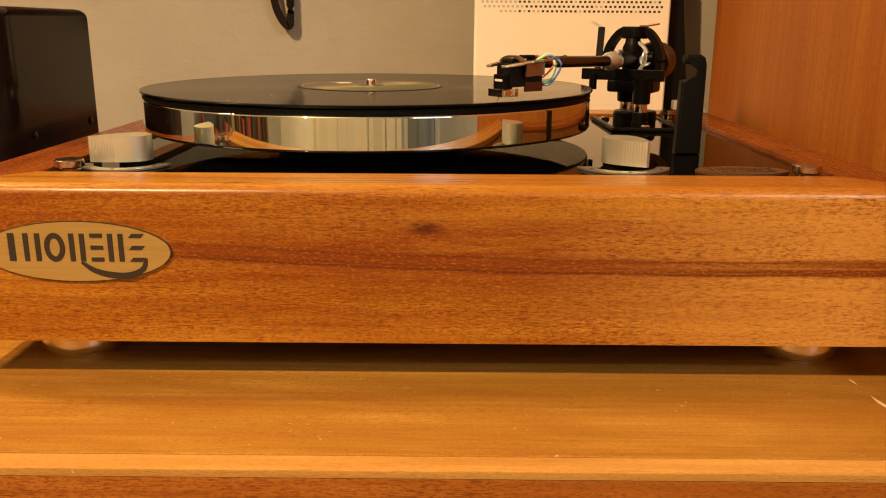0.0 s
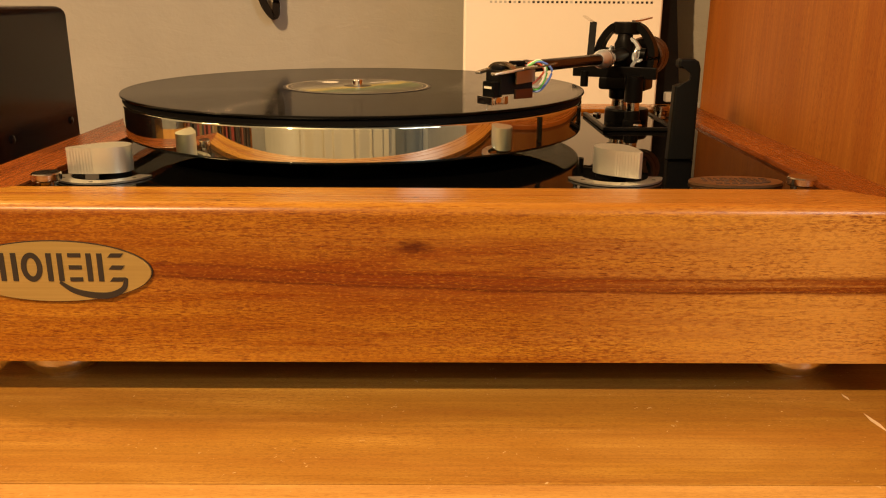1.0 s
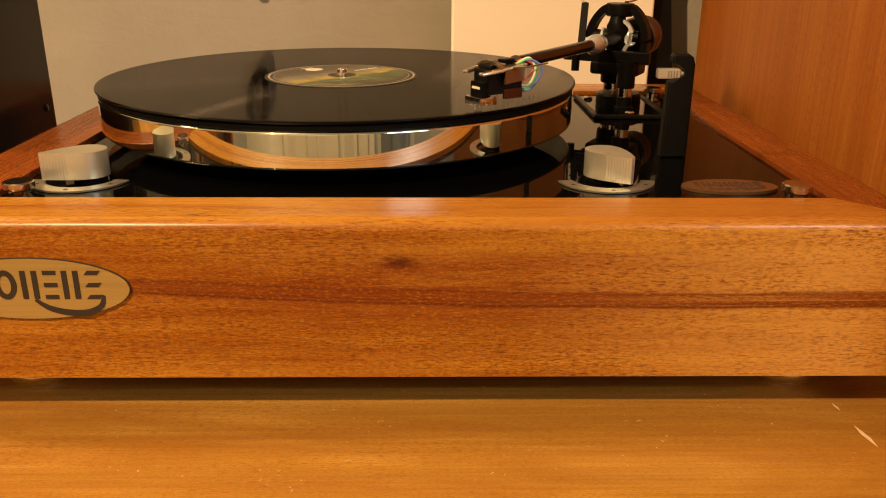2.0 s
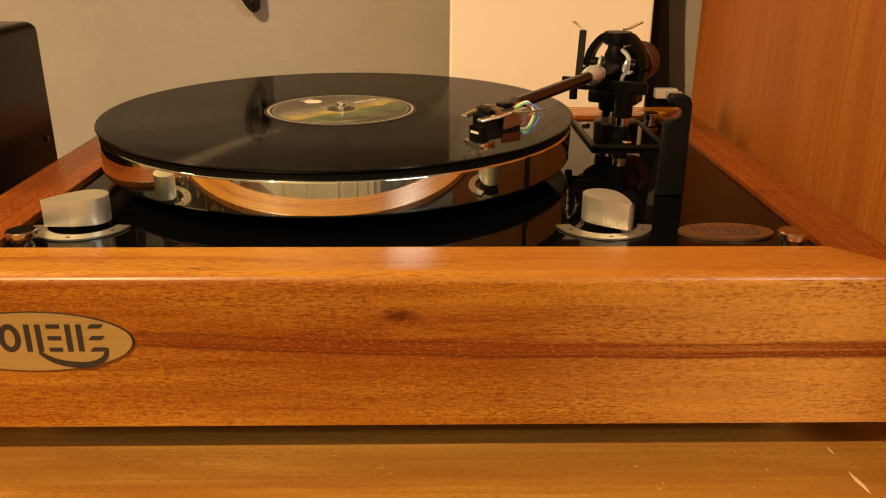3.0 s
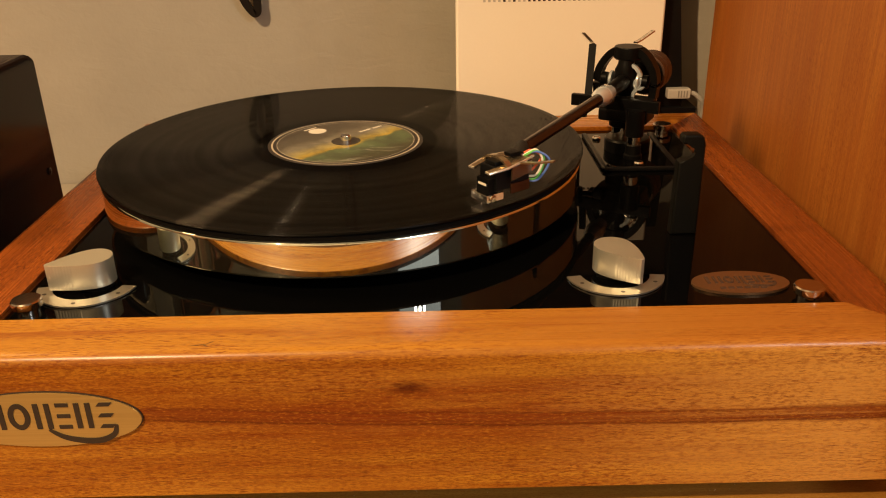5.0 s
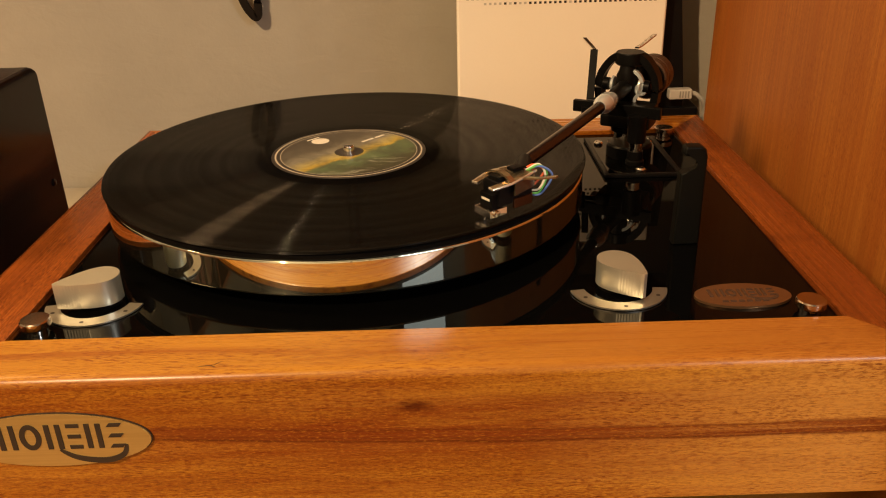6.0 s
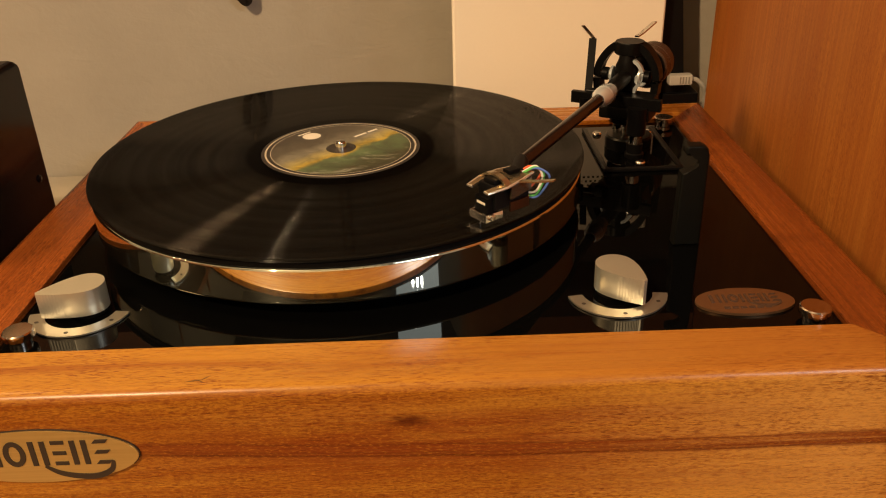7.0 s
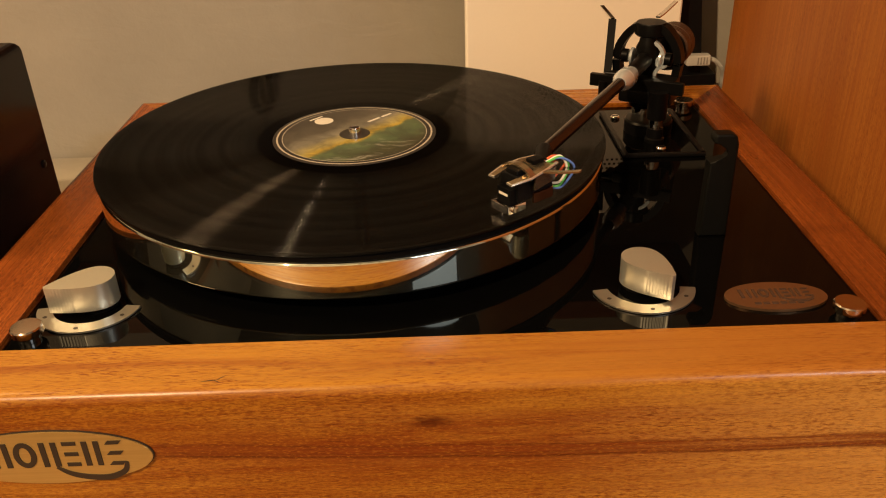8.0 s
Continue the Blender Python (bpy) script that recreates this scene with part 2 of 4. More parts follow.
def polished():
    """Turned and polished metal: a mirror with a lobe spread up and down by the fine turning lines."""
    m, nt, b = node_mat("polished_rim")
    b.inputs["Base Color"].default_value = (0.78, 0.81, 0.69, 1)
    b.inputs["Metallic"].default_value = 1.0
    s = noise_tex(nt, mapped(nt, (40, 40, 900)), 1.0, 3)
    nt.links.new(maths(nt, "MULTIPLY_ADD", s, 0.03, 0.008), b.inputs["Roughness"])
    g = nt.nodes.new("ShaderNodeBsdfPrincipled")
    g.inputs["Base Color"].default_value = (0.78, 0.81, 0.69, 1)
    g.inputs["Metallic"].default_value = 1.0
    g.inputs["Roughness"].default_value = 0.40
    g.inputs["Anisotropic"].default_value = 1.0
    g.inputs["Anisotropic Rotation"].default_value = 0.25
    tg = nt.nodes.new("ShaderNodeTangent")
    tg.direction_type, tg.axis = "RADIAL", "Z"
    nt.links.new(tg.outputs[0], g.inputs["Tangent"])
    mx = nt.nodes.new("ShaderNodeMixShader")
    mx.inputs[0].default_value = 0.03
    nt.links.new(b.outputs[0], mx.inputs[1])
    nt.links.new(g.outputs[0], mx.inputs[2])
    nt.links.new(mx.outputs[0], nt.nodes["Material Output"].inputs["Surface"])
    return m


GROOVE = 1.60


def vinyl():
    """Black record: groove bands by radius, stretched radial glints."""
    m, nt, b = node_mat("black_vinyl")
    tc = nt.nodes.new("ShaderNodeTexCoord")
    sx = nt.nodes.new("ShaderNodeSeparateXYZ")
    nt.links.new(tc.outputs["Object"], sx.inputs[0])
    r = maths(nt, "SQRT", maths(nt, "ADD", maths(nt, "MULTIPLY", sx.outputs["X"], sx.outputs["X"]),
                                maths(nt, "MULTIPLY", sx.outputs["Y"], sx.outputs["Y"])))
    bands = nt.nodes.new("ShaderNodeTexNoise")
    bands.noise_dimensions = "1D"
    bands.inputs["Scale"].default_value, bands.inputs["Detail"].default_value = 90.0, 6.0
    nt.links.new(r, bands.inputs["W"])
    b.inputs["Base Color"].default_value = (0.001, 0.0009, 0.0008, 1)
    b.inputs["IOR"].default_value = 1.11
    b.inputs["Specular IOR Level"].default_value = 0.32
    nt.links.new(ramp(nt, bands.outputs["Fac"], [(0.35, grey(0.05)), (0.65, grey(0.10))]), b.inputs["Roughness"])
    # groove walls: the surface leans in and out along the radius, ring by ring, too fine to see singly
    g = nt.nodes.new("ShaderNodeBsdfPrincipled")
    g.inputs["Base Color"].default_value = (0.001, 0.0009, 0.0008, 1)
    nt.links.new(ramp(nt, bands.outputs["Fac"], [(0.35, grey(0.09)), (0.65, grey(0.13))]), g.inputs["Roughness"])
    lean = None
    for shift in (0.0, 7.0):
        w = nt.nodes.new("ShaderNodeTexWhiteNoise")
        w.noise_dimensions = "1D"
        nt.links.new(maths(nt, "MULTIPLY_ADD", r, 9000.0, shift), w.inputs["W"])
        lean = w.outputs["Value"] if lean is None else maths(nt, "ADD", lean, w.outputs["Value"])
    lean = maths(nt, "MULTIPLY", maths(nt, "DIVIDE", maths(nt, "SUBTRACT", lean, 1.0), r), GROOVE)
    cb = nt.nodes.new("ShaderNodeCombineXYZ")
    nt.links.new(maths(nt, "MULTIPLY", sx.outputs["X"], lean), cb.inputs["X"])
    nt.links.new(maths(nt, "MULTIPLY", sx.outputs["Y"], lean), cb.inputs["Y"])
    cb.inputs["Z"].default_value = 1.0
    nm = nt.nodes.new("ShaderNodeVectorMath")
    nm.operation = "NORMALIZE"
    nt.links.new(cb.outputs[0], nm.inputs[0])
    nt.links.new(nm.outputs[0], g.inputs["Normal"])
    mx = nt.nodes.new("ShaderNodeMixShader")
    grooves = ramp(nt, maths(nt, "MULTIPLY", r, 10.0), [(0.575, grey(0.0)), (0.605, grey(1.0))])
    nt.links.new(mix(nt, 1.0, ramp(nt, bands.outputs["Fac"], [(0.40, grey(0.16)), (0.62, grey(0.30))]), grooves, "MULTIPLY"), mx.inputs[0])
    nt.links.new(b.outputs[0], mx.inputs[1])
    nt.links.new(g.outputs[0], mx.inputs[2])
    nt.links.new(mx.outputs[0], nt.nodes["Material Output"].inputs["Surface"])
    return m


def label_print():
    """Printed paper label: dusky sky, a yellow horizon band and green sea, in a thin ring."""
    m, nt, b = node_mat("label_print")
    tc = nt.nodes.new("ShaderNodeTexCoord")
    sx = nt.nodes.new("ShaderNodeSeparateXYZ")
    nt.links.new(tc.outputs["Object"], sx.inputs[0])
    x, y = sx.outputs["X"], sx.outputs["Y"]
    w = noise_tex(nt, mapped(nt, (1, 1, 1)), 45.0, 5)
    h = maths(nt, "ADD", maths(nt, "MULTIPLY_ADD", x, -0.707, maths(nt, "MULTIPLY_ADD", y, 0.707, 0.006)), maths(nt, "MULTIPLY_ADD", w, 0.022, -0.011))
    h = maths(nt, "MULTIPLY_ADD", h, 10.0, 0.5)
    col = ramp(nt, h, [(0.08, (0.030, 0.028, 0.020)), (0.24, (0.060, 0.065, 0.032)), (0.36, (0.085, 0.125, 0.060)), (0.455, (0.115, 0.165, 0.075)),
                       (0.49, (0.46, 0.34, 0.035)), (0.54, (0.40, 0.34, 0.11)), (0.62, (0.215, 0.205, 0.155)), (0.76, (0.095, 0.086, 0.066)), (0.95, (0.050, 0.045, 0.036))])
    murk = noise_tex(nt, mapped(nt, (70, 70, 1), (2, 3, 0)), 1.0, 5, 0.65, 0.7)
    col = mix(nt, ramp(nt, murk, [(0.38, grey(0.55)), (0.62, grey(0.0))]), col, (0.038, 0.035, 0.026))
    foam = noise_tex(nt, mapped(nt, (45, 150, 1), (0.3, 0.8, 0), (0, 0, 0.7)), 1.0, 5, 0.6, 1.2)
    low = ramp(nt, h, [(0.05, grey(0.0)), (0.2, grey(1.0)), (0.33, grey(1.0)), (0.42, grey(0.0))])
    col = mix(nt, mix(nt, 1.0, low, ramp(nt, foam, [(0.57, grey(0.0)), (0.70, grey(0.55))]), "MULTIPLY"), col, (0.40, 0.40, 0.33))
    nt.links.new(col, b.inputs["Base Color"])
    b.inputs["Roughness"].default_value = 0.32
    return m


black_gloss = acrylic()
rim_metal = polished()
record_black = vinyl()
label_art = label_print()
label_edge = plain("label_ring_print", (0.42, 0.38, 0.30), 0.4)
label_dark = plain("label_dark_print", (0.03, 0.027, 0.024), 0.35)
rubber = plain("black_rubber", (0.003, 0.003, 0.003), 0.5, ior=1.16)
satin_black = plain("satin_black_metal", (0.003, 0.003, 0.0032), 0.34, bumps=0.05, ior=1.2)
rest_black = plain("worn_black_plastic", (0.004, 0.0042, 0.0038), 0.45, bumps=0.15, ior=1.22)
matt_black = plain("matt_black_plastic", (0.004, 0.004, 0.0045), 0.42, bumps=0.1, ior=1.28)
carbon = plain("dark_arm_tube", (0.012, 0.0055, 0.004), 0.22, ior=1.36)
chrome = plain("chrome", (0.78, 0.76, 0.72), 0.09, 1.0, 0.05)
alu = plain("brushed_aluminium", (0.74, 0.74, 0.64), 0.36, 0.88, 0.06, 900.0, bumps=0.04)
bright_alu = plain("turned_aluminium", (0.72, 0.81, 0.90), 0.20, 0.62, 0.05, 900.0)
cap_metal = plain("bronzed_steel", (0.50, 0.42, 0.34), 0.16, 1.0, 0.06, 900.0)
ring_alu = plain("satin_scale_metal", (0.44, 0.42, 0.36), 0.36, 0.9, 0.06, 900.0)
champagne = plain("champagne_aluminium", (0.36, 0.285, 0.18), 0.26, 0.9, 0.06, 900.0)
edge_bright = plain("bright_edge_metal", (0.80, 0.74, 0.62), 0.25, 0.8, 0.05, 900.0)
foot_metal = plain("polished_champagne_aluminium", (0.90, 0.80, 0.62), 0.22, 1.0, 0.05, 900.0)
copper = plain("copper_brown_metal", (0.15, 0.085, 0.05), 0.35, 1.0, 0.15)
bronze = plain("brown_anodised_metal", (0.085, 0.050, 0.034), 0.42, 0.5, 0.15)
badge_plate = plain("bronze_badge", (0.24, 0.135, 0.065), 0.34, 0.8, 0.12)
badge_ink = plain("dark_badge_ink", (0.028, 0.020, 0.014), 0.45)
brown_ink = plain("brown_badge_ink", (0.05, 0.028, 0.018), 0.45)
white_plastic = plain("cream_white_plastic", (0.88, 0.835, 0.745), 0.45, 0.0, 0.03)
hole_black = plain("vent_black", (0.012, 0.010, 0.008), 0.7)
grey_plastic = plain("pale_grey_plastic", (0.50, 0.49, 0.45), 0.45, 0.0, 0.06)
strap_brown = plain("dark_brown_strap", (0.010, 0.007, 0.005), 0.7, bumps=0.2, ior=1.2)
slot_grey = plain("grey_grip", (0.24, 0.23, 0.21), 0.5)
paper_white = plain("pale_print", (0.62, 0.60, 0.52), 0.5)
scratch_mat = plain("bare_scratch", (0.62, 0.46, 0.27), 0.7)


def brass_badge():
    m, nt, b = node_mat("brushed_brass")
    s = noise_tex(nt, mapped(nt, (12, 900, 900)), 1.0, 4)
    nt.links.new(mix(nt, s, (0.44, 0.285, 0.075), (0.62, 0.43, 0.14)), b.inputs["Base Color"])
    b.inputs["Metallic"].default_value = 0.6
    nt.links.new(maths(nt, "MULTIPLY_ADD", s, 0.15, 0.36), b.inputs["Roughness"])
    bump(nt, b, s, 0.08, 0.0002)
    return m


brass = brass_badge()


def lacquer_box():
    m, nt, b = node_mat("dark_glossy_lacquer")
    v = mapped(nt, (1, 1, 1))
    n1, n2 = noise_tex(nt, v, 260.0, 5, 0.7), noise_tex(nt, v, 30.0, 4)
    col = mix(nt, n2, (0.003, 0.0026, 0.0026), (0.016, 0.008, 0.0065))
    col = mix(nt, ramp(nt, n1, [(0.68, grey(0.0)), (0.76, grey(0.35))]), col, (0.10, 0.08, 0.07))
    nt.links.new(col, b.inputs["Base Color"])
    nt.links.new(maths(nt, "MULTIPLY_ADD", n1, 0.34, 0.02), b.inputs["Roughness"])
    b.inputs["IOR"].default_value = 1.33
    bump(nt, b, n1, 0.06, 0.0003)
    return m


lacquer = lacquer_box()


def clear_plastic():
    m, nt, b = node_mat("clear_plastic")
    b.inputs["Base Color"].default_value = (0.9, 0.88, 0.82, 1)
    b.inputs["Roughness"].default_value = 0.02
    b.inputs["Transmission Weight"].default_value = 1.0
    b.inputs["IOR"].default_value = 1.45
    return m


clear = clear_plastic()
wire_mats = [plain(n, c, 0.4, spread=0.03) for n, c in (("white_wire", (0.75, 0.72, 0.62)), ("green_wire", (0.10, 0.42, 0.08)),
                                                        ("blue_wire", (0.08, 0.16, 0.50)), ("red_wire", (0.70, 0.12, 0.03)))]

pale_cloth = plain("pale_curtain_cloth", (0.62, 0.58, 0.47), 0.85, 0.0, 0.12, 900.0, bumps=0.2)
grey_cloth = plain("grey_curtain_cloth", (0.16, 0.17, 0.16), 0.85, 0.0, 0.12, 900.0, bumps=0.2)
cover_mats = [(n, plain(n.replace(" ", "_") + "_cover", c, 0.55)) for n, c in (("red", (0.26, 0.035, 0.02)), ("dark brown", (0.05, 0.03, 0.02)), ("tan", (0.30, 0.20, 0.11)),
                                                                               ("black", (0.015, 0.014, 0.013)), ("rust red", (0.20, 0.06, 0.03)), ("dark ochre", (0.20, 0.12, 0.04)))]

# ---------------------------------------------------------------- mesh tools


def part(name, bm, material, parent=None, label="", smooth=True):
    """Links a bmesh given in world places as one mesh object under a thing or part."""
    me = bpy.data.meshes.new(name)
    ob = new(name, me)
    if parent is not None:
        bpy.context.view_layer.update()
        inv = parent.matrix_world.inverted()
        bm.transform(inv)
        ob.parent = parent
    bmesh.ops.recalc_face_normals(bm, faces=bm.faces)
    bm.to_mesh(me)
    bm.free()
    me.materials.append(material)
    if smooth:
        for p in me.polygons:
            p.use_smooth = True
        me.set_sharp_from_angle(angle=radians(35))
        flat = ob.modifiers.new("even_normals", "WEIGHTED_NORMAL")
        flat.keep_sharp, flat.weight = True, 100
    if label:
        tagged(ob, label)
    return ob


def thing(name, at, label, category, group="", kind=""):
    ob = new(name)
    ob.location = at
    ob.empty_display_size = 0.01
    tagged(ob, label, category, group, kind)
    return ob


def box(x0, x1, y0, y1, z0, z1, bevel=0.0, seg=2, bm=None):
    bm = bm or bmesh.new()
    vs = [bm.verts.new((x, y, z)) for x in (x0, x1) for y in (y0, y1) for z in (z0, z1)]
    fs = [bm.faces.new([vs[i] for i in q]) for q in ((0, 1, 3, 2), (4, 6, 7, 5), (0, 4, 5, 1), (2, 3, 7, 6), (0, 2, 6, 4), (1, 5, 7, 3))]
    if bevel:
        es = {e for f in fs for e in f.edges}
        bmesh.ops.bevel(bm, geom=list(es), offset=bevel, segments=seg, affect="EDGES", profile=0.5)
    return bm


def obox(centre, ax, size, bevel=0.0, tilt=0.0):
    """A block whose long axis points along ax (in plan); size: length, width, height."""
    l, w, h = (s / 2 for s in size)
    bm = box(-l, l, -w, w, -h, h, bevel)
    turn = math.degrees(math.atan2(ax[1], ax[0]))
    bm.transform(pose(*centre, 0, 0, turn) @ pose(0, 0, 0, 0, tilt, 0))
    return bm


def lathe(profile, at=(0, 0, 0), seg=48, m=None, bm=None, ribs=0.0):
    """Turns (radius, height) pairs round the upright axis; the ends are closed."""
    bm = bm or bmesh.new()
    rings = []
    for r, h in profile:
        if r < 1e-6:
            rings.append([bm.verts.new((0, 0, h))])
        else:
            rr = [r - (ribs if k % 4 in (1, 2) else 0.0) for k in range(seg)]
            rings.append([bm.verts.new((rr[k] * math.cos(2 * math.pi * k / seg), rr[k] * math.sin(2 * math.pi * k / seg), h)) for k in range(seg)])
    for a, b in zip(rings, rings[1:]):
        for k in range(seg):
            j = (k + 1) % seg
            if len(a) == 1 and len(b) > 1:
                bm.faces.new((a[0], b[k], b[j]))
            elif len(b) == 1 and len(a) > 1:
                bm.faces.new((a[k], a[j], b[0]))
            elif len(a) > 1:
                bm.faces.new((a[k], a[j], b[j], b[k]))
    for ring in (rings[0], rings[-1]):
        if len(ring) > 1:
            bm.faces.new(ring)
    bm.transform(Matrix.Translation(at) @ m if m else Matrix.Translation(at))
    return bm


def rod(p0, p1, r0, r1=None, seg=20, soft=0.0):
    """A round bar between two places."""
    p0, p1 = Vector(p0), Vector(p1)
    r1 = r0 if r1 is None else r1
    d = p1 - p0
    prof = [(r0, 0), (r1, d.length)]
    if soft:
        prof = [(r0 - soft, 0), (r0, soft), (r1, d.length - soft), (r1 - soft, d.length)]
    return lathe(prof, p0, seg, d.to_track_quat("Z", "Y").to_matrix().to_4x4())


def turned(p0, axis, profile, seg=32, ribs=0.0):
    """A lathe along any axis from p0."""
    return lathe(profile, Vector(p0), seg, Vector(axis).to_track_quat("Z", "Y").to_matrix().to_4x4(), None, ribs)


def prism(outline, z0, z1, bevel=0.0, seg=2):
    bm = bmesh.new()
    lo = [bm.verts.new((x, y, z0)) for x, y in outline]
    hi = [bm.verts.new((x, y, z1)) for x, y in outline]
    n = len(outline)
    bm.faces.new(lo)
    top = bm.faces.new(hi)
    for k in range(n):
        bm.faces.new((lo[k], lo[(k + 1) % n], hi[(k + 1) % n], hi[k]))
    if bevel:
        bmesh.ops.bevel(bm, geom=list(top.edges), offset=bevel, segments=seg, affect="EDGES", profile=0.5)
    return bm


def sweep(points, r, seg=8, flat=None):
    """A tube through points; flat: (half width, half height) of an oblong section instead."""
    bm = bmesh.new()
    pts = [Vector(p) for p in points]
    rings = []
    for i, p in enumerate(pts):
        d = (pts[min(i + 1, len(pts) - 1)] - pts[max(i - 1, 0)]).normalized()
        side = d.cross(Vector((0, 0, 1)))
        side = side.normalized() if side.length > 1e-4 else Vector((1, 0, 0))
        up = side.cross(d)
        if flat:
            offs = [(flat[0], flat[1]), (-flat[0], flat[1]), (-flat[0], -flat[1]), (flat[0], -flat[1])]
        else:
            offs = [(r * math.cos(2 * math.pi * k / seg), r * math.sin(2 * math.pi * k / seg)) for k in range(seg)]
        rings.append([bm.verts.new(p + side * a + up * c) for a, c in offs])
    for a, b in zip(rings, rings[1:]):
        for k in range(len(a)):
            j = (k + 1) % len(a)
            bm.faces.new((a[k], a[j], b[j], b[k]))
    bm.faces.new(rings[0])
    bm.faces.new(rings[-1])
    return bm


def curve(points, n=8):
    """Points of a smooth line through the given ones."""
    p = [Vector(q) for q in points]
    p = [2 * p[0] - p[1]] + p + [2 * p[-1] - p[-2]]
    out = []
    for i in range(1, len(p) - 2):
        for k in range(n):
            t = k / n
            out.append(0.5 * (2 * p[i] + (p[i + 1] - p[i - 1]) * t + (2 * p[i - 1] - 5 * p[i] + 4 * p[i + 1] - p[i + 2]) * t * t
                              + (3 * p[i] - p[i - 1] - 3 * p[i + 1] + p[i + 2]) * t ** 3))
    return out + [p[-2]]


def ellipse(cx, cy, a, b, n=64):
    return [(cx + a * math.cos(2 * math.pi * k / n), cy + b * math.sin(2 * math.pi * k / n)) for k in range(n)]


# ---------------------------------------------------------------- the room
BACK, FLOOR = 0.51, -0.78


def slab(name, dims, material, label, bevel=0.0):
    ob = part(name, box(*dims, bevel), material)
    return tagged(ob, label, name.split("_")[0], kind="structure")


slab("wall_back", (-2.1, 2.1, BACK, BACK + 0.1, FLOOR, 1.75), wall_paint, "greige painted plaster wall behind the shelf")
slab("wall_front", (-2.1, 2.1, -2.7, -2.6, FLOOR, 1.75), far_paint, "plain pale painted wall across the room")
slab("wall_left", (-2.2, -2.1, -2.7, BACK + 0.1, FLOOR, 1.75), room_paint, "plain grey painted side wall")
slab("wall_right", (2.1, 2.2, -2.7, BACK + 0.1, FLOOR, 1.75), room_paint, "plain grey painted side wall")
slab("ceiling", (-2.2, 2.2, -2.7, BACK + 0.1, 1.75, 1.85), ceiling_paint, "plain grey ceiling")
slab("floor", (-2.2, 2.2, -2.7, BACK + 0.1, FLOOR - 0.1, FLOOR), floor_wood, "brown wooden floor")



def curtain(x0, x1, y, depth, seed, material, label):
    """A hanging cloth with uneven upright folds, reaching from the ceiling to the floor."""
    rnd = random.Random(seed)
    xs, x = [], x0
    while x < x1:
        xs.append(x)
        x += rnd.choice((0.05, 0.07, 0.10, 0.16, 0.22)) * rnd.uniform(0.8, 1.2)
    line = [(q, y + (depth if k % 2 else 0.0) * rnd.uniform(0.5, 1.0)) for k, q in enumerate(xs)]
    pts = [(p.x, p.y) for p in curve([Vector((a, c, 0)) for a, c in line], 5)]
    ob = part("curtain", prism(pts + [(a, c - 0.004) for a, c in reversed(pts)], FLOOR + 0.01, 1.72), material)
    return tagged(ob, label, "curtain")


curtain(-1.05, 0.95, -2.54, 0.07, 3, pale_cloth, "pale beige floor-length curtain hanging in uneven folds")
curtain(1.10, 1.95, -2.54, 0.06, 5, grey_cloth, "dark grey floor-length curtain hanging in folds")
case = thing("bookcase", (-1.95, -0.75, FLOOR), "dark brown wooden bookcase filled with coloured books", "bookcase")
for y in (-1.75, -0.98, -0.20):
    part("upright", box(-2.094, -1.82, y - 0.012, y + 0.012, FLOOR + 0.001, 1.20, 0.001), edge_wood, case)
for k in range(6):
    z = FLOOR + 0.06 + 0.37 * k
    for y0, y1 in ((-1.737, -0.993), (-0.967, -0.213)):
        part("shelf", box(-2.09, -1.825, y0, y1, z - 0.012, z + 0.012, 0.001), edge_wood, case)
shelved = random.Random(11)
for k in range(1, 5):
    for y0, y1 in ((-1.73, -1.0), (-0.96, -0.22)):
        y = y0
        while y < y1 - 0.07:
            w, h = shelved.uniform(0.03, 0.065), shelved.uniform(0.20, 0.30)
            z = FLOOR + 0.0725 + 0.37 * k
            name, mat = shelved.choice(cover_mats)
            tagged(part("book", box(-2.03, -1.85, y, y + w, z, z + h, 0.002), mat), name + " clothbound book standing on the bookcase shelf", "book", "books in the bookcase")
            y += w + shelved.choice((0.003, 0.004, 0.05))

# shelf with a lighter worn front lip, and the cabinet side
cabinet = thing("wooden_cabinet", (0, 0.2, FLOOR), "brown wooden cabinet with a worn top and tall side board", "cabinet")
slab("wall_ledge", (-0.90, 0.3045, 0.3815, BACK - 0.004, FLOOR + 0.06, 0.0), wall_paint, "greige painted wall ledge behind the shelf")
part("top_board", box(-0.90, 0.3045, -0.068, 0.381, -0.030, 0.0, 0.0012), shelf_wood, cabinet)
part("front_lip", box(-0.90, 0.3045, -0.0799, -0.0682, -0.0040, -0.0003, 0.0005, 2), lip_wood, cabinet, "lighter worn front lip")
part("front_board", box(-0.90, 0.3045, -0.0797, -0.0690, FLOOR + 0.05, -0.0041, 0.0003), front_board_wood, cabinet, "darker brown front board")
part("side_board", box(0.305, 0.365, -0.0795, 0.4395, FLOOR + 0.05, 1.1, 0.0012), board_wood, cabinet, "upright reddish-brown side board")
# unseen strip added behind the side board to keep lamp light off the wall
part("side_light_stop", box(0.340, 0.3648, 0.4397, BACK - 0.004, FLOOR + 0.05, 1.1, 0.0008), board_wood, cabinet)
# shelf out of view, added to darken the upper wall and its reflections
part("shade_shelf", box(-0.90, 0.3045, 0.395, BACK - 0.004, 0.31, 0.33, 0.001), edge_wood, cabinet, "unseen dark wooden shelf added to shade the wall above")
part("plinth_base", box(-0.88, 0.32, -0.05, BACK - 0.004, FLOOR, FLOOR + 0.05), edge_wood, cabinet)
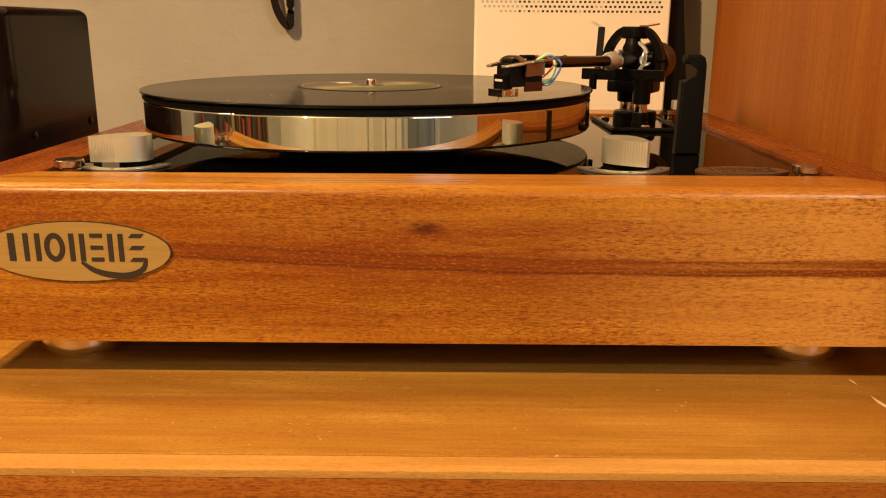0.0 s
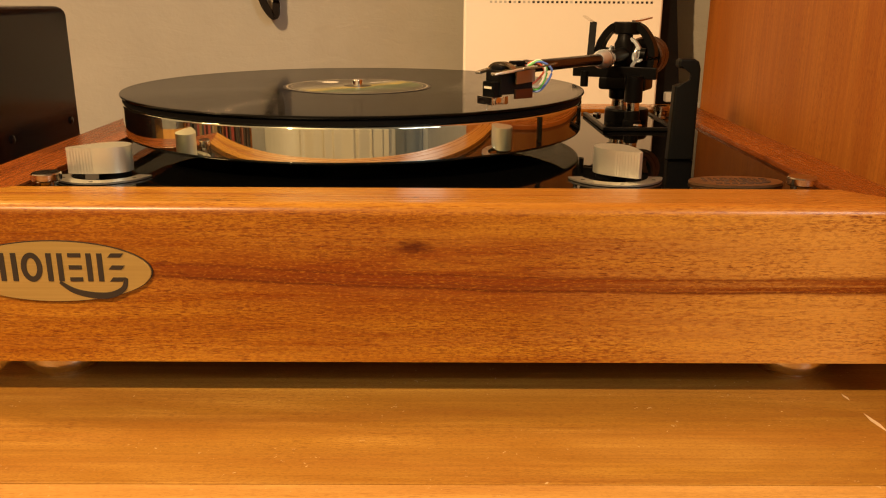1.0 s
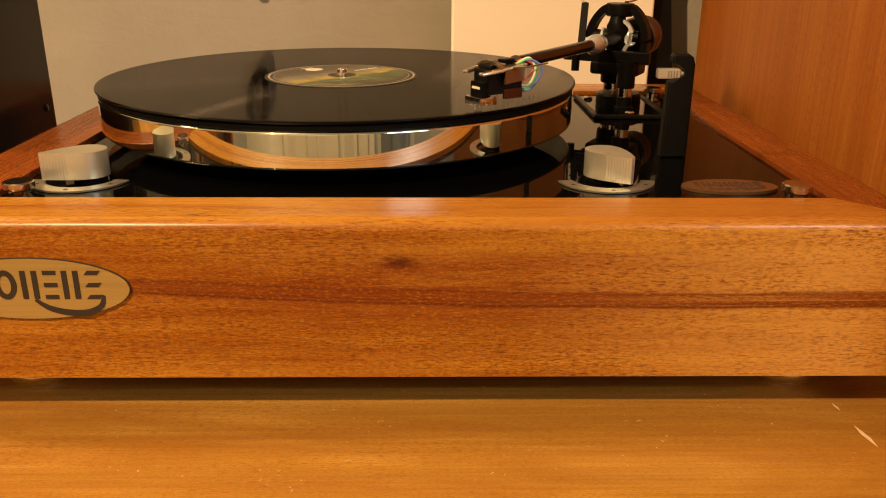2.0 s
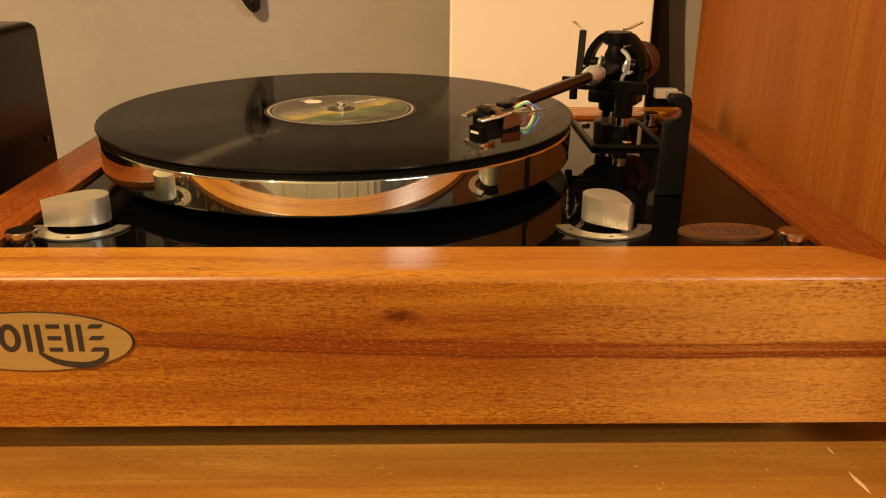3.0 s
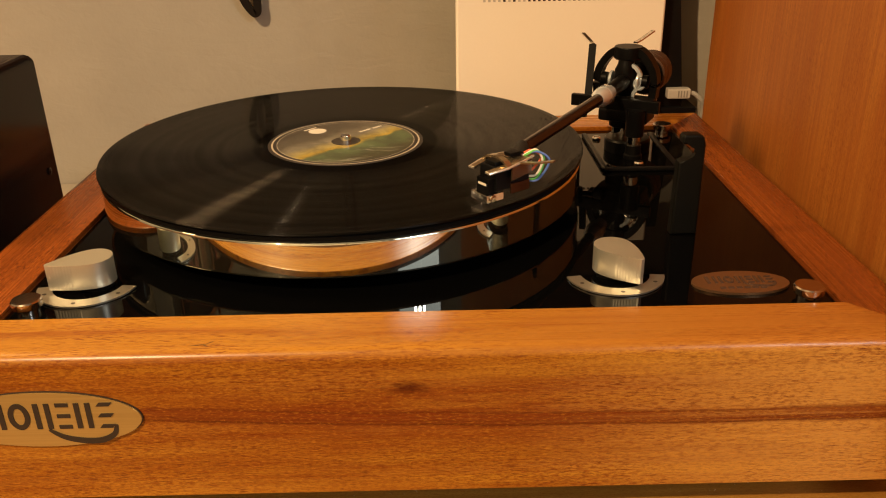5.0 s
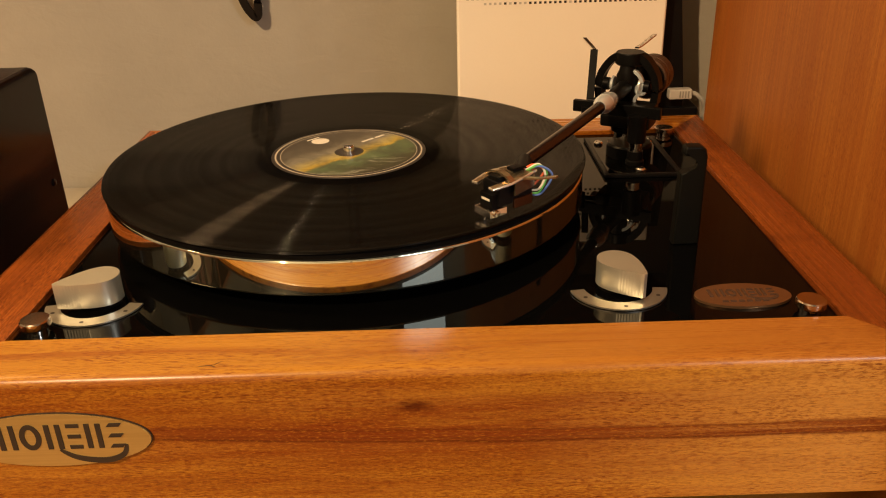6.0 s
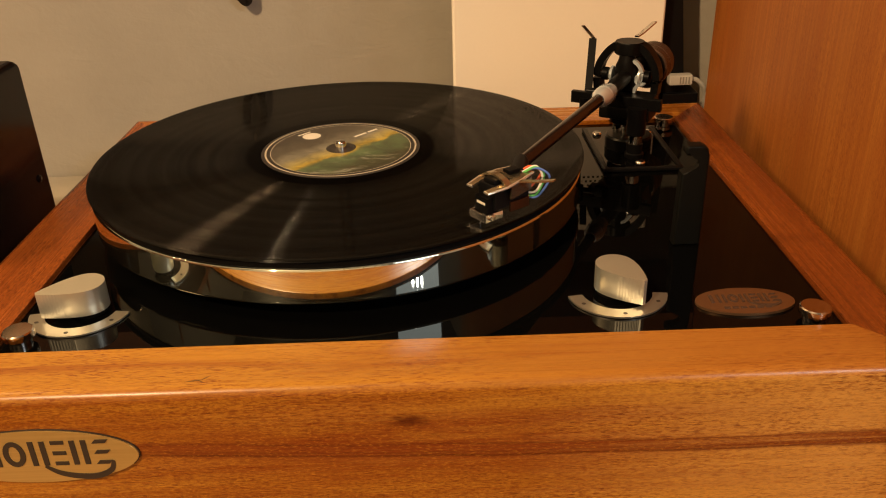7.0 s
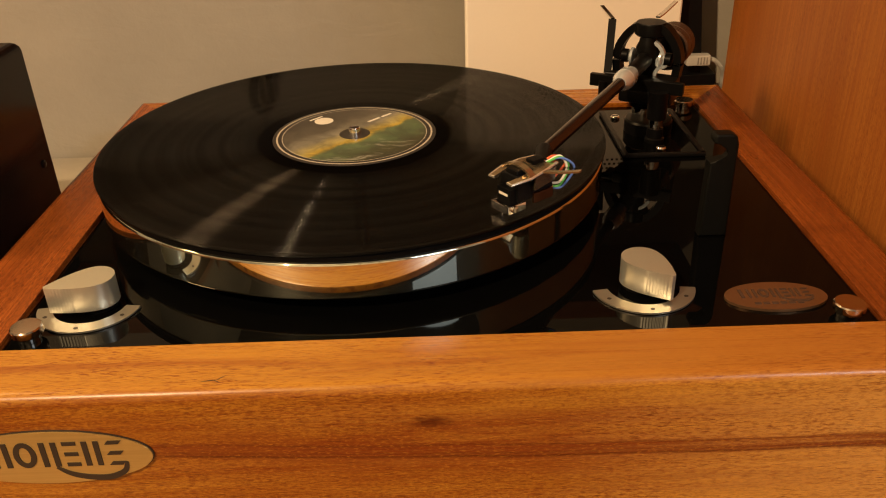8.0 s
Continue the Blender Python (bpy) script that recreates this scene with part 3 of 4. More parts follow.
for k, (x0, y0, x1, y1, w) in enumerate(((0.2560, -0.008, 0.2582, -0.026, 0.0013), (0.2548, 0.012, 0.2556, 0.005, 0.0007),
                                         (0.2455, -0.062, 0.2490, -0.066, 0.0008), (0.262, -0.030, 0.2634, -0.041, 0.0009))):
    d = Vector((x1 - x0, y1 - y0, 0))
    nrm = Vector((-d.y, d.x, 0)).normalized() * w
    part("scratch", prism([(x0, y0), (x0 + 0.6 * d.x + nrm.x, y0 + 0.6 * d.y + nrm.y), (x1, y1), (x0 + 0.4 * d.x - nrm.x, y0 + 0.4 * d.y - nrm.y)], -0.0004, 0.00012),
         scratch_mat, cabinet, "pale bare-wood scratch", smooth=False)

# ---------------------------------------------------------------- turntable
XL, XR, YB = -0.1885, 0.280, 0.3765
IL, IR, IF, IB = -0.150, 0.248, 0.0347, 0.336
Z0, TOP, DECK = 0.0219, 0.0985, 0.0955
SX, SY = 0.0, 0.2064

table = thing("turntable", (0.046, 0.18, 0.0), "record player with a honey-brown wooden plinth and black gloss deck", "turntable")


def rail(outline, z0, z1, r):
    """A mitred plinth rail; its upper outer edge is rounded."""
    bm = bmesh.new()
    lo = [bm.verts.new((x, y, z0)) for x, y in outline]
    hi = [bm.verts.new((x, y, z1)) for x, y in outline]
    bm.faces.new(lo)
    bm.faces.new(hi)
    for k in range(4):
        bm.faces.new((lo[k], lo[(k + 1) % 4], hi[(k + 1) % 4], hi[k]))
    outer = [e for e in bm.edges if set(e.verts) == {hi[0], hi[1]}]
    bmesh.ops.bevel(bm, geom=outer, offset=r, segments=6, affect="EDGES", profile=0.5)
    inner = [e for e in bm.edges if all(abs(v.co.z - z1) < 1e-6 for v in e.verts) and {(round(v.co.x, 4), round(v.co.y, 4)) for v in e.verts}
             == {(round(outline[2][0], 4), round(outline[2][1], 4)), (round(outline[3][0], 4), round(outline[3][1], 4))}]
    bmesh.ops.bevel(bm, geom=inner, offset=0.0008, segments=2, affect="EDGES", profile=0.5)
    return bm


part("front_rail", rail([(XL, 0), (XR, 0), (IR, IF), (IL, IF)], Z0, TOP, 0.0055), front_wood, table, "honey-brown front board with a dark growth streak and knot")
part("back_rail", rail([(XR, YB), (XL, YB), (IL, IB), (IR, IB)], Z0, TOP, 0.0055), rail_wood_x, table)
part("side_rail", rail([(XL, YB), (XL, 0), (IL, IF), (IL, IB)], Z0, TOP, 0.0055), rail_wood_y, table)
part("side_rail", rail([(XR, 0), (XR, YB), (IR, IB), (IR, IF)], Z0, TOP, 0.0055), rail_wood_y, table)
for x0, y0, x1, y1, w in ((-0.0530, 0.0066, -0.0440, 0.0080, 0.00030), (-0.0455, 0.0076, -0.0418, 0.0108, 0.00024), (-0.0472, 0.0080, -0.0435, 0.0058, 0.00024)):
    d = Vector((x1 - x0, y1 - y0, 0))
    side = Vector((-d.y, d.x, 0)).normalized() * w
    part("crack", prism([(x0, y0), (x0 + d.x / 2 + side.x, y0 + d.y / 2 + side.y), (x1, y1), (x0 + d.x / 2 - side.x, y0 + d.y / 2 - side.y)], TOP - 0.0004, TOP + 0.00006),
         badge_ink, table, "short dark crack in the wood", smooth=False)
part("deck", box(IL + 0.0004, IR - 0.0004, IF + 0.0004, IB - 0.0004, DECK - 0.004, DECK, 0.0006), black_gloss, table, "mirror-gloss black acrylic deck")
part("bottom_board", box(XL + 0.03, XR - 0.03, 0.031, YB - 0.031, Z0 + 0.002, Z0 + 0.008), matt_black, table)
for x, y in ((0.2405, 0.045), (-0.1412, 0.045), (0.2415, 0.325), (-0.1412, 0.325)):
    part("foot", lathe([(0.0, 0.0), (0.0155, 0.0), (0.0158, 0.0022), (0.0180, 0.0027), (0.0200, 0.0042), (0.0212, 0.0066), (0.0217, 0.0092), (0.0218, Z0 + 0.0015), (0.0, Z0 + 0.0015)], (x, y, 0)), foot_metal, table, "champagne aluminium foot")

# platter, mat, bearing
platter = part("platter", lathe([(0.0, 0.1050), (0.1470, 0.1045), (0.1482, 0.1046), (0.1490, 0.1050), (0.1494, 0.1056), (0.1495, 0.1062), (0.1495, 0.1063), (0.1495, 0.1229), (0.1495, 0.1230), (0.1493, 0.1236), (0.1488, 0.1241), (0.1480, 0.1243), (0.1470, 0.12432), (0.0, 0.1243)], (SX, SY, 0), 192),
               rim_metal, table, "polished mirror-bright metal platter")
part("mat", lathe([(0.0, 0.12434), (0.1485, 0.12434), (0.1492, 0.1250), (0.1492, 0.1272), (0.1485, 0.1278), (0.0, 0.1278)], (SX, SY, 0), 160), rubber, platter, "black rubber mat")
part("sub_platter", lathe([(0.0, DECK + 0.0003), (0.062, DECK + 0.0003), (0.064, DECK + 0.002), (0.064, 0.1046), (0.0, 0.1046)], (SX, SY, 0), 96), matt_black, platter)
part("spindle", lathe([(0.0036, 0.1279), (0.0036, 0.1333), (0.0030, 0.1342), (0.0, 0.1345)], (SX, SY, 0), 32), chrome, platter, "steel spindle")

# hold-down posts
for x, y in ((-0.1405, 0.0470), (0.2355, 0.0440), (0.2370, 0.3270)):
    post = part("post", lathe([(0.0052, DECK + 0.0002), (0.0052, 0.0985), (0.0, 0.0985)], (x, y, 0), 32), chrome, table, "chromed corner post")
    part("cap", lathe([(0.0, 0.0987), (0.0068, 0.0987), (0.0072, 0.0992), (0.0072, 0.1022), (0.0066, 0.1028), (0.0, 0.1028)], (x, y, 0), 32), cap_metal, post)


def knob(cx, cy, tip, label):
    """A teardrop knob with bowed sides and a fluted point, on a black hub."""
    d = Vector((tip[0] - cx, tip[1] - cy))
    length, r = d.length, 0.0097
    u, n = d.normalized(), Vector((-d.y, d.x)).normalized()
    centre = Vector((cx, cy))
    side = []
    steps = 66
    for k in range(steps + 1):
        f = k / steps
        w = r * (1 - f ** 1.6) + 0.0009 * f
        flute = 0.00014 if f > 0.47 and f < 0.96 and k % 4 in (1, 2) else 0.0
        side.append((length * f, w - flute))
    outline = [centre + u * a + n * w for a, w in side]
    outline += [centre + u * a - n * w for a, w in reversed(side)]
    for k in range(1, 32):
        th = math.pi * k / 32
        outline.append(centre - u * (r * math.sin(th)) - n * (r * math.cos(th)))
    body = part("control_knob", prism([(p.x, p.y) for p in outline], 0.0985, 0.1120, 0.0003, 2), alu, table, label)
    part("hub", lathe([(0.0082, DECK + 0.0002), (0.0082, 0.0990), (0.0, 0.0990)], (cx, cy, 0), 40), rubber, body)
    return body


def scale_ring(cx, cy, label):
    n, r0, r1, a0, a1 = 40, 0.0178, 0.0252, radians(188), radians(352)
    arc = [a0 + (a1 - a0) * k / n for k in range(n + 1)]
    out = [(cx + r1 * math.cos(t), cy + r1 * math.sin(t)) for t in arc] + [(cx + r0 * math.cos(t), cy + r0 * math.sin(t)) for t in reversed(arc)]
    ring = part("scale_ring", prism(out, DECK + 0.0003, DECK + 0.0012, 0.0002), ring_alu, table, label)
    for t in (radians(212), radians(270), radians(328)):
        x, y = cx + 0.0217 * math.cos(t), cy + 0.0217 * math.sin(t)
        part("mark", prism(ellipse(x, y, 0.0011, 0.0009, 12), DECK + 0.0010, DECK + 0.00135), badge_ink, ring)


knob(0.1468, 0.0755, (0.1580, 0.0572), "brushed aluminium teardrop knob turned towards the front")
knob(-0.1170, 0.0743, (-0.1375, 0.0648), "brushed aluminium teardrop knob turned aside")
scale_ring(0.1482, 0.0745, "aluminium half-ring scale on the deck")
scale_ring(-0.1213, 0.0745, "aluminium half-ring scale on the deck")


def logo(place, width, ink, parent):
    """Plain bars, discs and a tapering swoosh standing in for a maker's mark, on the plane given by place."""
    h, e = 0.098 * width, 0.034 * width

    def bar(x, y, w, t, slant=0.0):
        return [(x - w / 2 - slant, y - t / 2), (x + w / 2 - slant, y - t / 2), (x + w / 2 + slant, y + t / 2), (x - w / 2 + slant, y + t / 2)]

    def mark(outline):
        bm = prism(outline, -0.0002, 0.00035)
        bm.transform(place)
        part("mark", bm, ink, parent, smooth=False)
    at = [width * q for q in (-0.44, -0.30, -0.145, 0.01, 0.145, 0.275, 0.42)]
    mark(bar(at[0], 0, 1.3 * e, 2 * h))
    for c, gap in ((at[1], 0.040), (at[3], 0.036), (at[5], 0.036)):
        for k in (-1, 1):
            mark(bar(c + k * gap * width, 0, e, 2 * h))
    for c, slant in ((at[4], 0.0), (at[6], 0.012)):
        for k in (-1, 0, 1):
            mark(bar(c, k * (h - 0.4 * e), 0.085 * width, 0.85 * e, slant * width))
    outer, inner = ellipse(at[2], 0, 0.070 * width, 1.04 * h, 40), ellipse(at[2], 0, 0.036 * width, 0.66 * h, 40)
    mark(outer + outer[:1] + inner[:1] + inner[:0:-1] + inner[:1])
    line = curve([Vector((width * p, width * q, 0)) for p, q in ((0.03, -0.105), (0.12, -0.165), (0.24, -0.195), (0.36, -0.195), (0.45, -0.150), (0.478, -0.075))], 6)
    n = len(line) - 1
    upper, lower = [], []
    for k, p in enumerate(line):
        d = (line[min(k + 1, n)] - line[max(k - 1, 0)]).normalized()
        half = width * (0.008 + 0.014 * math.sin(math.pi * k / n) ** 0.6)
        upper.append((p.x - d.y * half, p.y + d.x * half))
        lower.append((p.x + d.y * half, p.y - d.x * half))
    mark(upper + lower[::-1])


front_plane = pose(-0.1195, -0.0015, 0.0668, 90, 0, 0)
bm = prism(ellipse(0, 0, 0.0440, 0.0142), -0.0016, 0.0, 0.0003)
bm.transform(front_plane)
badge = part("front_badge", bm, brass, table, "oval brushed brass badge with dark lettering shapes")
bm = prism(ellipse(0, 0, 0.0444, 0.0146), -0.0014, -0.0006)
bm.transform(front_plane)
part("badge_rim", bm, badge_ink, badge)
logo(front_plane @ pose(0, 0.0022, 0), 0.068, badge_ink, badge)
deck_plane = pose(0.2085, 0.0605, DECK + 0.0015)
bm = prism(ellipse(0, 0, 0.0243, 0.0122), -0.0014, 0.0, 0.0003)
bm.transform(deck_plane)
badge = part("deck_badge", bm, badge_plate, table, "oval brown metal badge with faint lettering shapes")
logo(deck_plane @ pose(0, 0.0022, 0), 0.036, brown_ink, badge)
for k in range(6):
    bm = prism([(-0.012 + 0.004 * k, -0.0072), (-0.0092 + 0.004 * k, -0.0072), (-0.0092 + 0.004 * k, -0.0056), (-0.012 + 0.004 * k, -0.0056)], -0.0002, 0.0003)
    bm.transform(deck_plane)
    part("mark", bm, brown_ink, badge)

# ---------------------------------------------------------------- tonearm
ARM = Vector((-0.483, -0.875, 0)).normalized()
ACROSS = Vector((0.875, -0.483, 0)).normalized()
PX, PY = 0.1965, 0.2905
PIV = Vector((PX, PY, 0.1465))
board = part("arm_board", prism([(0.1742, 0.2360), (0.2250, 0.2352), (0.2250, 0.3180), (0.1735, 0.3180)], DECK + 0.0003, DECK + 0.0018, 0.0003), black_gloss, table, "black gloss arm board")
for a, b in (((0.1740, 0.3180), (0.1744, 0.2362)), ((0.1744, 0.2358), (0.2252, 0.2352)), ((0.2252, 0.2352), (0.2252, 0.3180))):
    d = Vector((b[0] - a[0], b[1] - a[1], 0))
    part("edge_strip", obox(((a[0] + b[0]) / 2, (a[1] + b[1]) / 2, DECK + 0.0016), d, (d.length + 0.003, 0.0036, 0.0026), 0.0006), matt_black, board)
for x, y in ((0.1996, 0.2440), (0.1812, 0.3055), (0.2190, 0.3055)):
    screw = part("screw", lathe([(0.0032, 0.0974), (0.0034, 0.0986), (0.0026, 0.0996), (0.0, 0.0998)], (x, y, 0), 20), chrome, board)
    part("slot", box(x - 0.0022, x + 0.0022, y - 0.0003, y + 0.0003, 0.0994, 0.1000), matt_black, screw)

arm = thing("tonearm", (PX, PY, 0.0973), "black tonearm with silver collar resting its cartridge over the record", "tonearm")
part("base_collar", lathe([(0.0165, 0.0974), (0.0165, 0.1055), (0.0155, 0.1068), (0.0105, 0.1072), (0.0, 0.1072)], (0.1990, 0.2805, 0), 40), satin_black, arm)
part("pillar", lathe([(0.0080, 0.1050), (0.0080, 0.1140), (0.0, 0.1140)], (0.1965, 0.2885, 0), 32), chrome, arm, "bright steel pillar")
part("pillar_sleeve", lathe([(0.0090, 0.1130), (0.0100, 0.1138), (0.0108, 0.1330), (0.0, 0.1330)], (0.1965, 0.2885, 0), 32), satin_black, arm)
part("lift_pillar", lathe([(0.0046, 0.1072), (0.0048, 0.1076), (0.0048, 0.1136), (0.0, 0.1136)], (0.1985, 0.2590, 0), 28), chrome, arm, "small steel lift pillar")
part("lift_base", lathe([(0.0066, 0.0974), (0.0066, 0.1000), (0.0056, 0.1008), (0.0054, 0.1072), (0.0, 0.1072)], (0.1985, 0.2590, 0), 28), satin_black, arm)
part("lift_sleeve", lathe([(0.0062, 0.1136), (0.0066, 0.1142), (0.0066, 0.1325), (0.0, 0.1325)], (0.1985, 0.2590, 0), 28), satin_black, arm)
mid_bar = Vector((0.1856, 0.2702, 0.1345))
part("lift_bar", obox(mid_bar, ACROSS, (0.064, 0.0045, 0.0084), 0.0006), satin_black, arm)
part("base_block", obox((0.1955, 0.2745, 0.1262), ACROSS, (0.036, 0.022, 0.0095), 0.002), satin_black, arm)
part("carriage", obox((0.1975, 0.2850, 0.1325), ACROSS, (0.040, 0.016, 0.006), 0.001), satin_black, arm)


def across(u, z, back=0.0):
    return Vector((PX, PY, 0)) + ACROSS * u - ARM * back + Vector((0, 0, z))


yoke = part("yoke", sweep(curve([across(u, z, 0.004) for u, z in ((-0.0205, 0.134), (-0.0212, 0.147), (-0.0180, 0.157), (-0.0100, 0.1662), (0.0, 0.1672), (0.0100, 0.1662),
                                                                  (0.0180, 0.157), (0.0212, 0.147), (0.0205, 0.134))], 6), 0.0, flat=(0.0052, 0.0026)), satin_black, arm)
part("yoke_cap", lathe([(0.0092, 0.1608), (0.0105, 0.1620), (0.0105, 0.1690), (0.0098, 0.1700), (0.0, 0.1700)], (PX + 0.002, PY + 0.004, 0), 36), satin_black, yoke)
part("bearing_housing", lathe([(0.0062, 0.1360), (0.0072, 0.1375), (0.0078, 0.1450), (0.0078, 0.1540), (0.0060, 0.1580), (0.0050, 0.1640), (0.0, 0.1640)], (PX, PY, 0), 28), satin_black, arm)
for s in (-1, 1):
    part("bearing", turned(PIV + ACROSS * (0.0085 * s), ACROSS * s, [(0.0030, 0), (0.0058, 0.0008), (0.0062, 0.0022), (0.0040, 0.0036), (0.0, 0.0038)], 24), bright_alu, arm, "bright bearing cup")
    part("bearing_ring", turned(PIV + ACROSS * (0.0125 * s), ACROSS * s, [(0.0030, 0), (0.0046, 0.0006), (0.0046, 0.0045), (0.0030, 0.0050)], 20), satin_black, arm)
bracket = part("bearing_bracket", sweep(curve([across(u, z, -0.002) for u, z in ((0.0050, 0.1580), (0.0088, 0.1555), (0.0120, 0.1500), (0.0108, 0.1430), (0.0078, 0.1385), (0.0070, 0.1345))], 5), 0.0, flat=(0.0016, 0.0012)), bright_alu, arm, "bent bright bearing bracket")
part("pivot_cup", turned(across(0.0112, 0.1448, -0.001), ARM, [(0.0044, 0), (0.0047, 0.0006), (0.0046, 0.0020), (0.0038, 0.0025), (0.0021, 0.0020), (0.0, 0.0019)], 28), bright_alu, bracket)
part("pivot_screw", turned(across(0.0112, 0.1448, -0.0028), ARM, [(0.0019, 0), (0.0019, 0.0006), (0.0, 0.0006)], 14), matt_black, bracket)
part("rear_stub", rod(PIV, PIV - ARM * 0.040, 0.0045), satin_black, arm)
CW = Vector((0.2190, 0.3275, 0.1423))
weight = part("counterweight", turned(CW + ARM * 0.004 + ACROSS * 0.002, -ARM, [(0.0, 0), (0.0146, 0.0), (0.0156, 0.0008), (0.0156, 0.0090), (0.0150, 0.0096), (0.0150, 0.0104), (0.0156, 0.0110), (0.0156, 0.0215), (0.0146, 0.0225), (0.0, 0.0225)], 240, 0.00022), bronze, arm, "brown ribbed counterweight")
part("weight_face", turned(CW + ARM * 0.0055 + ACROSS * 0.002, -ARM, [(0.0, 0), (0.0140, 0.0), (0.0140, 0.0020), (0.0, 0.0020)], 40), satin_black, weight)
HEAD = Vector((0.1045, 0.1210, 0.1495))
JOINT = Vector((0.1712, 0.2450, 0.1455))
axis = (HEAD - JOINT).normalized()
part("arm_tube", rod(JOINT, HEAD, 0.0039, 0.0035, 24), carbon, arm, "dark brown-black arm tube")
part("collar", turned(JOINT - axis * 0.0165, axis, [(0.0046, 0), (0.0052, 0.0006), (0.0052, 0.0050), (0.0047, 0.0056), (0.0060, 0.0066), (0.0068, 0.0082), (0.0068, 0.0150), (0.0063, 0.0156), (0.0067, 0.0162),
                                                       (0.0065, 0.0200), (0.0048, 0.0245), (0.0042, 0.0262), (0.0, 0.0262)], 36), bright_alu, arm, "stepped aluminium collar")
part("neck", rod(JOINT - axis * 0.016, PIV + Vector((0, 0, 0)), 0.0050, 0.0056, 24), satin_black, arm)
# side posts and levers
LP = Vector((0.1735, 0.3010, 0.0))
part("side_post", sweep([LP + Vector((-0.0025, -0.006, 0.135)), LP + Vector((-0.0005, 0.001, 0.151)), LP + Vector((0.0015, 0.008, 0.1690))], 0.0, flat=(0.0026, 0.0015)), rubber, arm)
part("side_arm", rod((0.1700, 0.2960, 0.1345), (0.1900, 0.2880, 0.1345), 0.0026), satin_black, arm)
part("thread_guide", sweep([(0.1752, 0.3095, 0.1692), (0.1740, 0.3180, 0.1705), (0.1712, 0.3300, 0.1735)], 0.0, flat=(0.0014, 0.0005)), chrome, arm)
part("lever", sweep([(0.2055, 0.3050, 0.1704), (0.2110, 0.3140, 0.1704), (0.2275, 0.3420, 0.1722)], 0.0, flat=(0.0015, 0.0006)), chrome, arm)
part("stop_pin", rod((0.1650, 0.2790, 0.1230), (0.1650, 0.2790, 0.1345), 0.0030, None, 14), satin_black, arm)

# headshell, cartridge, wires
FWD = Vector((-0.81, -0.58, 0)).normalized()
SIDE = Vector((0.58, -0.81, 0)).normalized()
HC = Vector((0.0925, 0.0985, 0.1484))


def hs(f, s, z):
    return HC + FWD * f + SIDE * s + Vector((0, 0, z))


def plate(pts, thick, bevel=0.0004):
    bm = bmesh.new()
    hi = [bm.verts.new(hs(*p)) for p in pts]
    lo = [bm.verts.new(hs(p[0], p[1], p[2] - thick)) for p in pts]
    bm.faces.new(hi)
    bm.faces.new(lo)
    n = len(pts)
    for k in range(n):
        bm.faces.new((hi[k], hi[(k + 1) % n], lo[(k + 1) % n], lo[k]))
    return bm


FORK = [(-0.0150, -0.0060, 0.0034), (-0.0150, 0.0060, 0.0034), (-0.0040, 0.0092, 0.0030), (0.0060, 0.0104, 0.0020), (0.0160, 0.0080, 0.0006), (0.0155, 0.0048, 0.0007), (0.0040, 0.0062, 0.0025),
        (-0.0030, 0.0050, 0.0030), (-0.0030, -0.0050, 0.0030), (0.0040, -0.0062, 0.0025), (0.0155, -0.0048, 0.0007), (0.0160, -0.0080, 0.0006), (0.0060, -0.0104, 0.0020), (-0.0040, -0.0092, 0.0030)]
shell = part("headshell", plate(FORK, 0.0014), champagne, arm, "forked champagne metal headshell", smooth=False)
for run in (FORK[1:6], FORK[10:] + FORK[:1]):
    part("bent_edge", sweep([hs(*p) + Vector((0, 0, -0.0006)) for p in run], 0.00075, 8), edge_bright, shell, "bright bent edge")
for s in (-1, 1):
    part("side_flange", plate([(-0.0130, s * 0.0072, 0.0016), (0.0030, s * 0.0104, 0.0010), (0.0030, s * 0.0092, 0.0010), (-0.0130, s * 0.0060, 0.0016)], 0.0066), champagne, shell, smooth=False)
part("hump", obox(hs(0.0045, 0.0, 0.0016), FWD, (0.0100, 0.0090, 0.0050), 0.0016), satin_black, shell)
part("crosspiece", sweep(curve([hs(0.0045, s, z) for s, z in ((-0.0102, 0.0016), (-0.0060, 0.0042), (0.0, 0.0052), (0.0060, 0.0042), (0.0102, 0.0016))], 5), 0.0, flat=(0.0017, 0.0006)), champagne, shell)
part("clamp", obox(hs(-0.0060, 0.0, 0.0048), FWD, (0.0075, 0.0058, 0.0020), 0.0006), satin_black, shell)
part("socket", rod(hs(-0.0100, 0.0, 0.0010), HEAD + Vector((0.0, 0.002, 0.0)), 0.0042, 0.0040), satin_black, shell)
part("finger_lift", sweep([hs(-0.0030, 0.0090, 0.0024), hs(-0.0070, 0.0170, 0.0034), hs(-0.0105, 0.0262, 0.0060)], 0.0, flat=(0.0014, 0.0004)), champagne, shell, "thin finger lift")
cart = part("cartridge", box(-0.0120, 0.0105, -0.0066, 0.0066, -0.0112, 0.0016, 0.0006), matt_black, None)
cart.matrix_world = Matrix(((FWD.x, -SIDE.x, 0, HC.x), (FWD.y, -SIDE.y, 0, HC.y), (0, 0, 1, HC.z), (0, 0, 0, 1)))
bpy.context.view_layer.update()
cart.parent = arm
cart.matrix_parent_inverse = arm.matrix_world.inverted()
part("nose", obox(hs(0.0110, 0.0, -0.0088), FWD, (0.0060, 0.0100, 0.0088), 0.0006), satin_black, cart)
part("name_plate", obox(hs(0.0141, 0.0, -0.0075), FWD, (0.0004, 0.0062, 0.0012)), paper_white, cart)
part("side_plate", obox(hs(-0.0050, 0.0070, -0.0112), FWD, (0.0125, 0.0016, 0.0052), 0.0003), copper, cart, "copper-brown side plate")
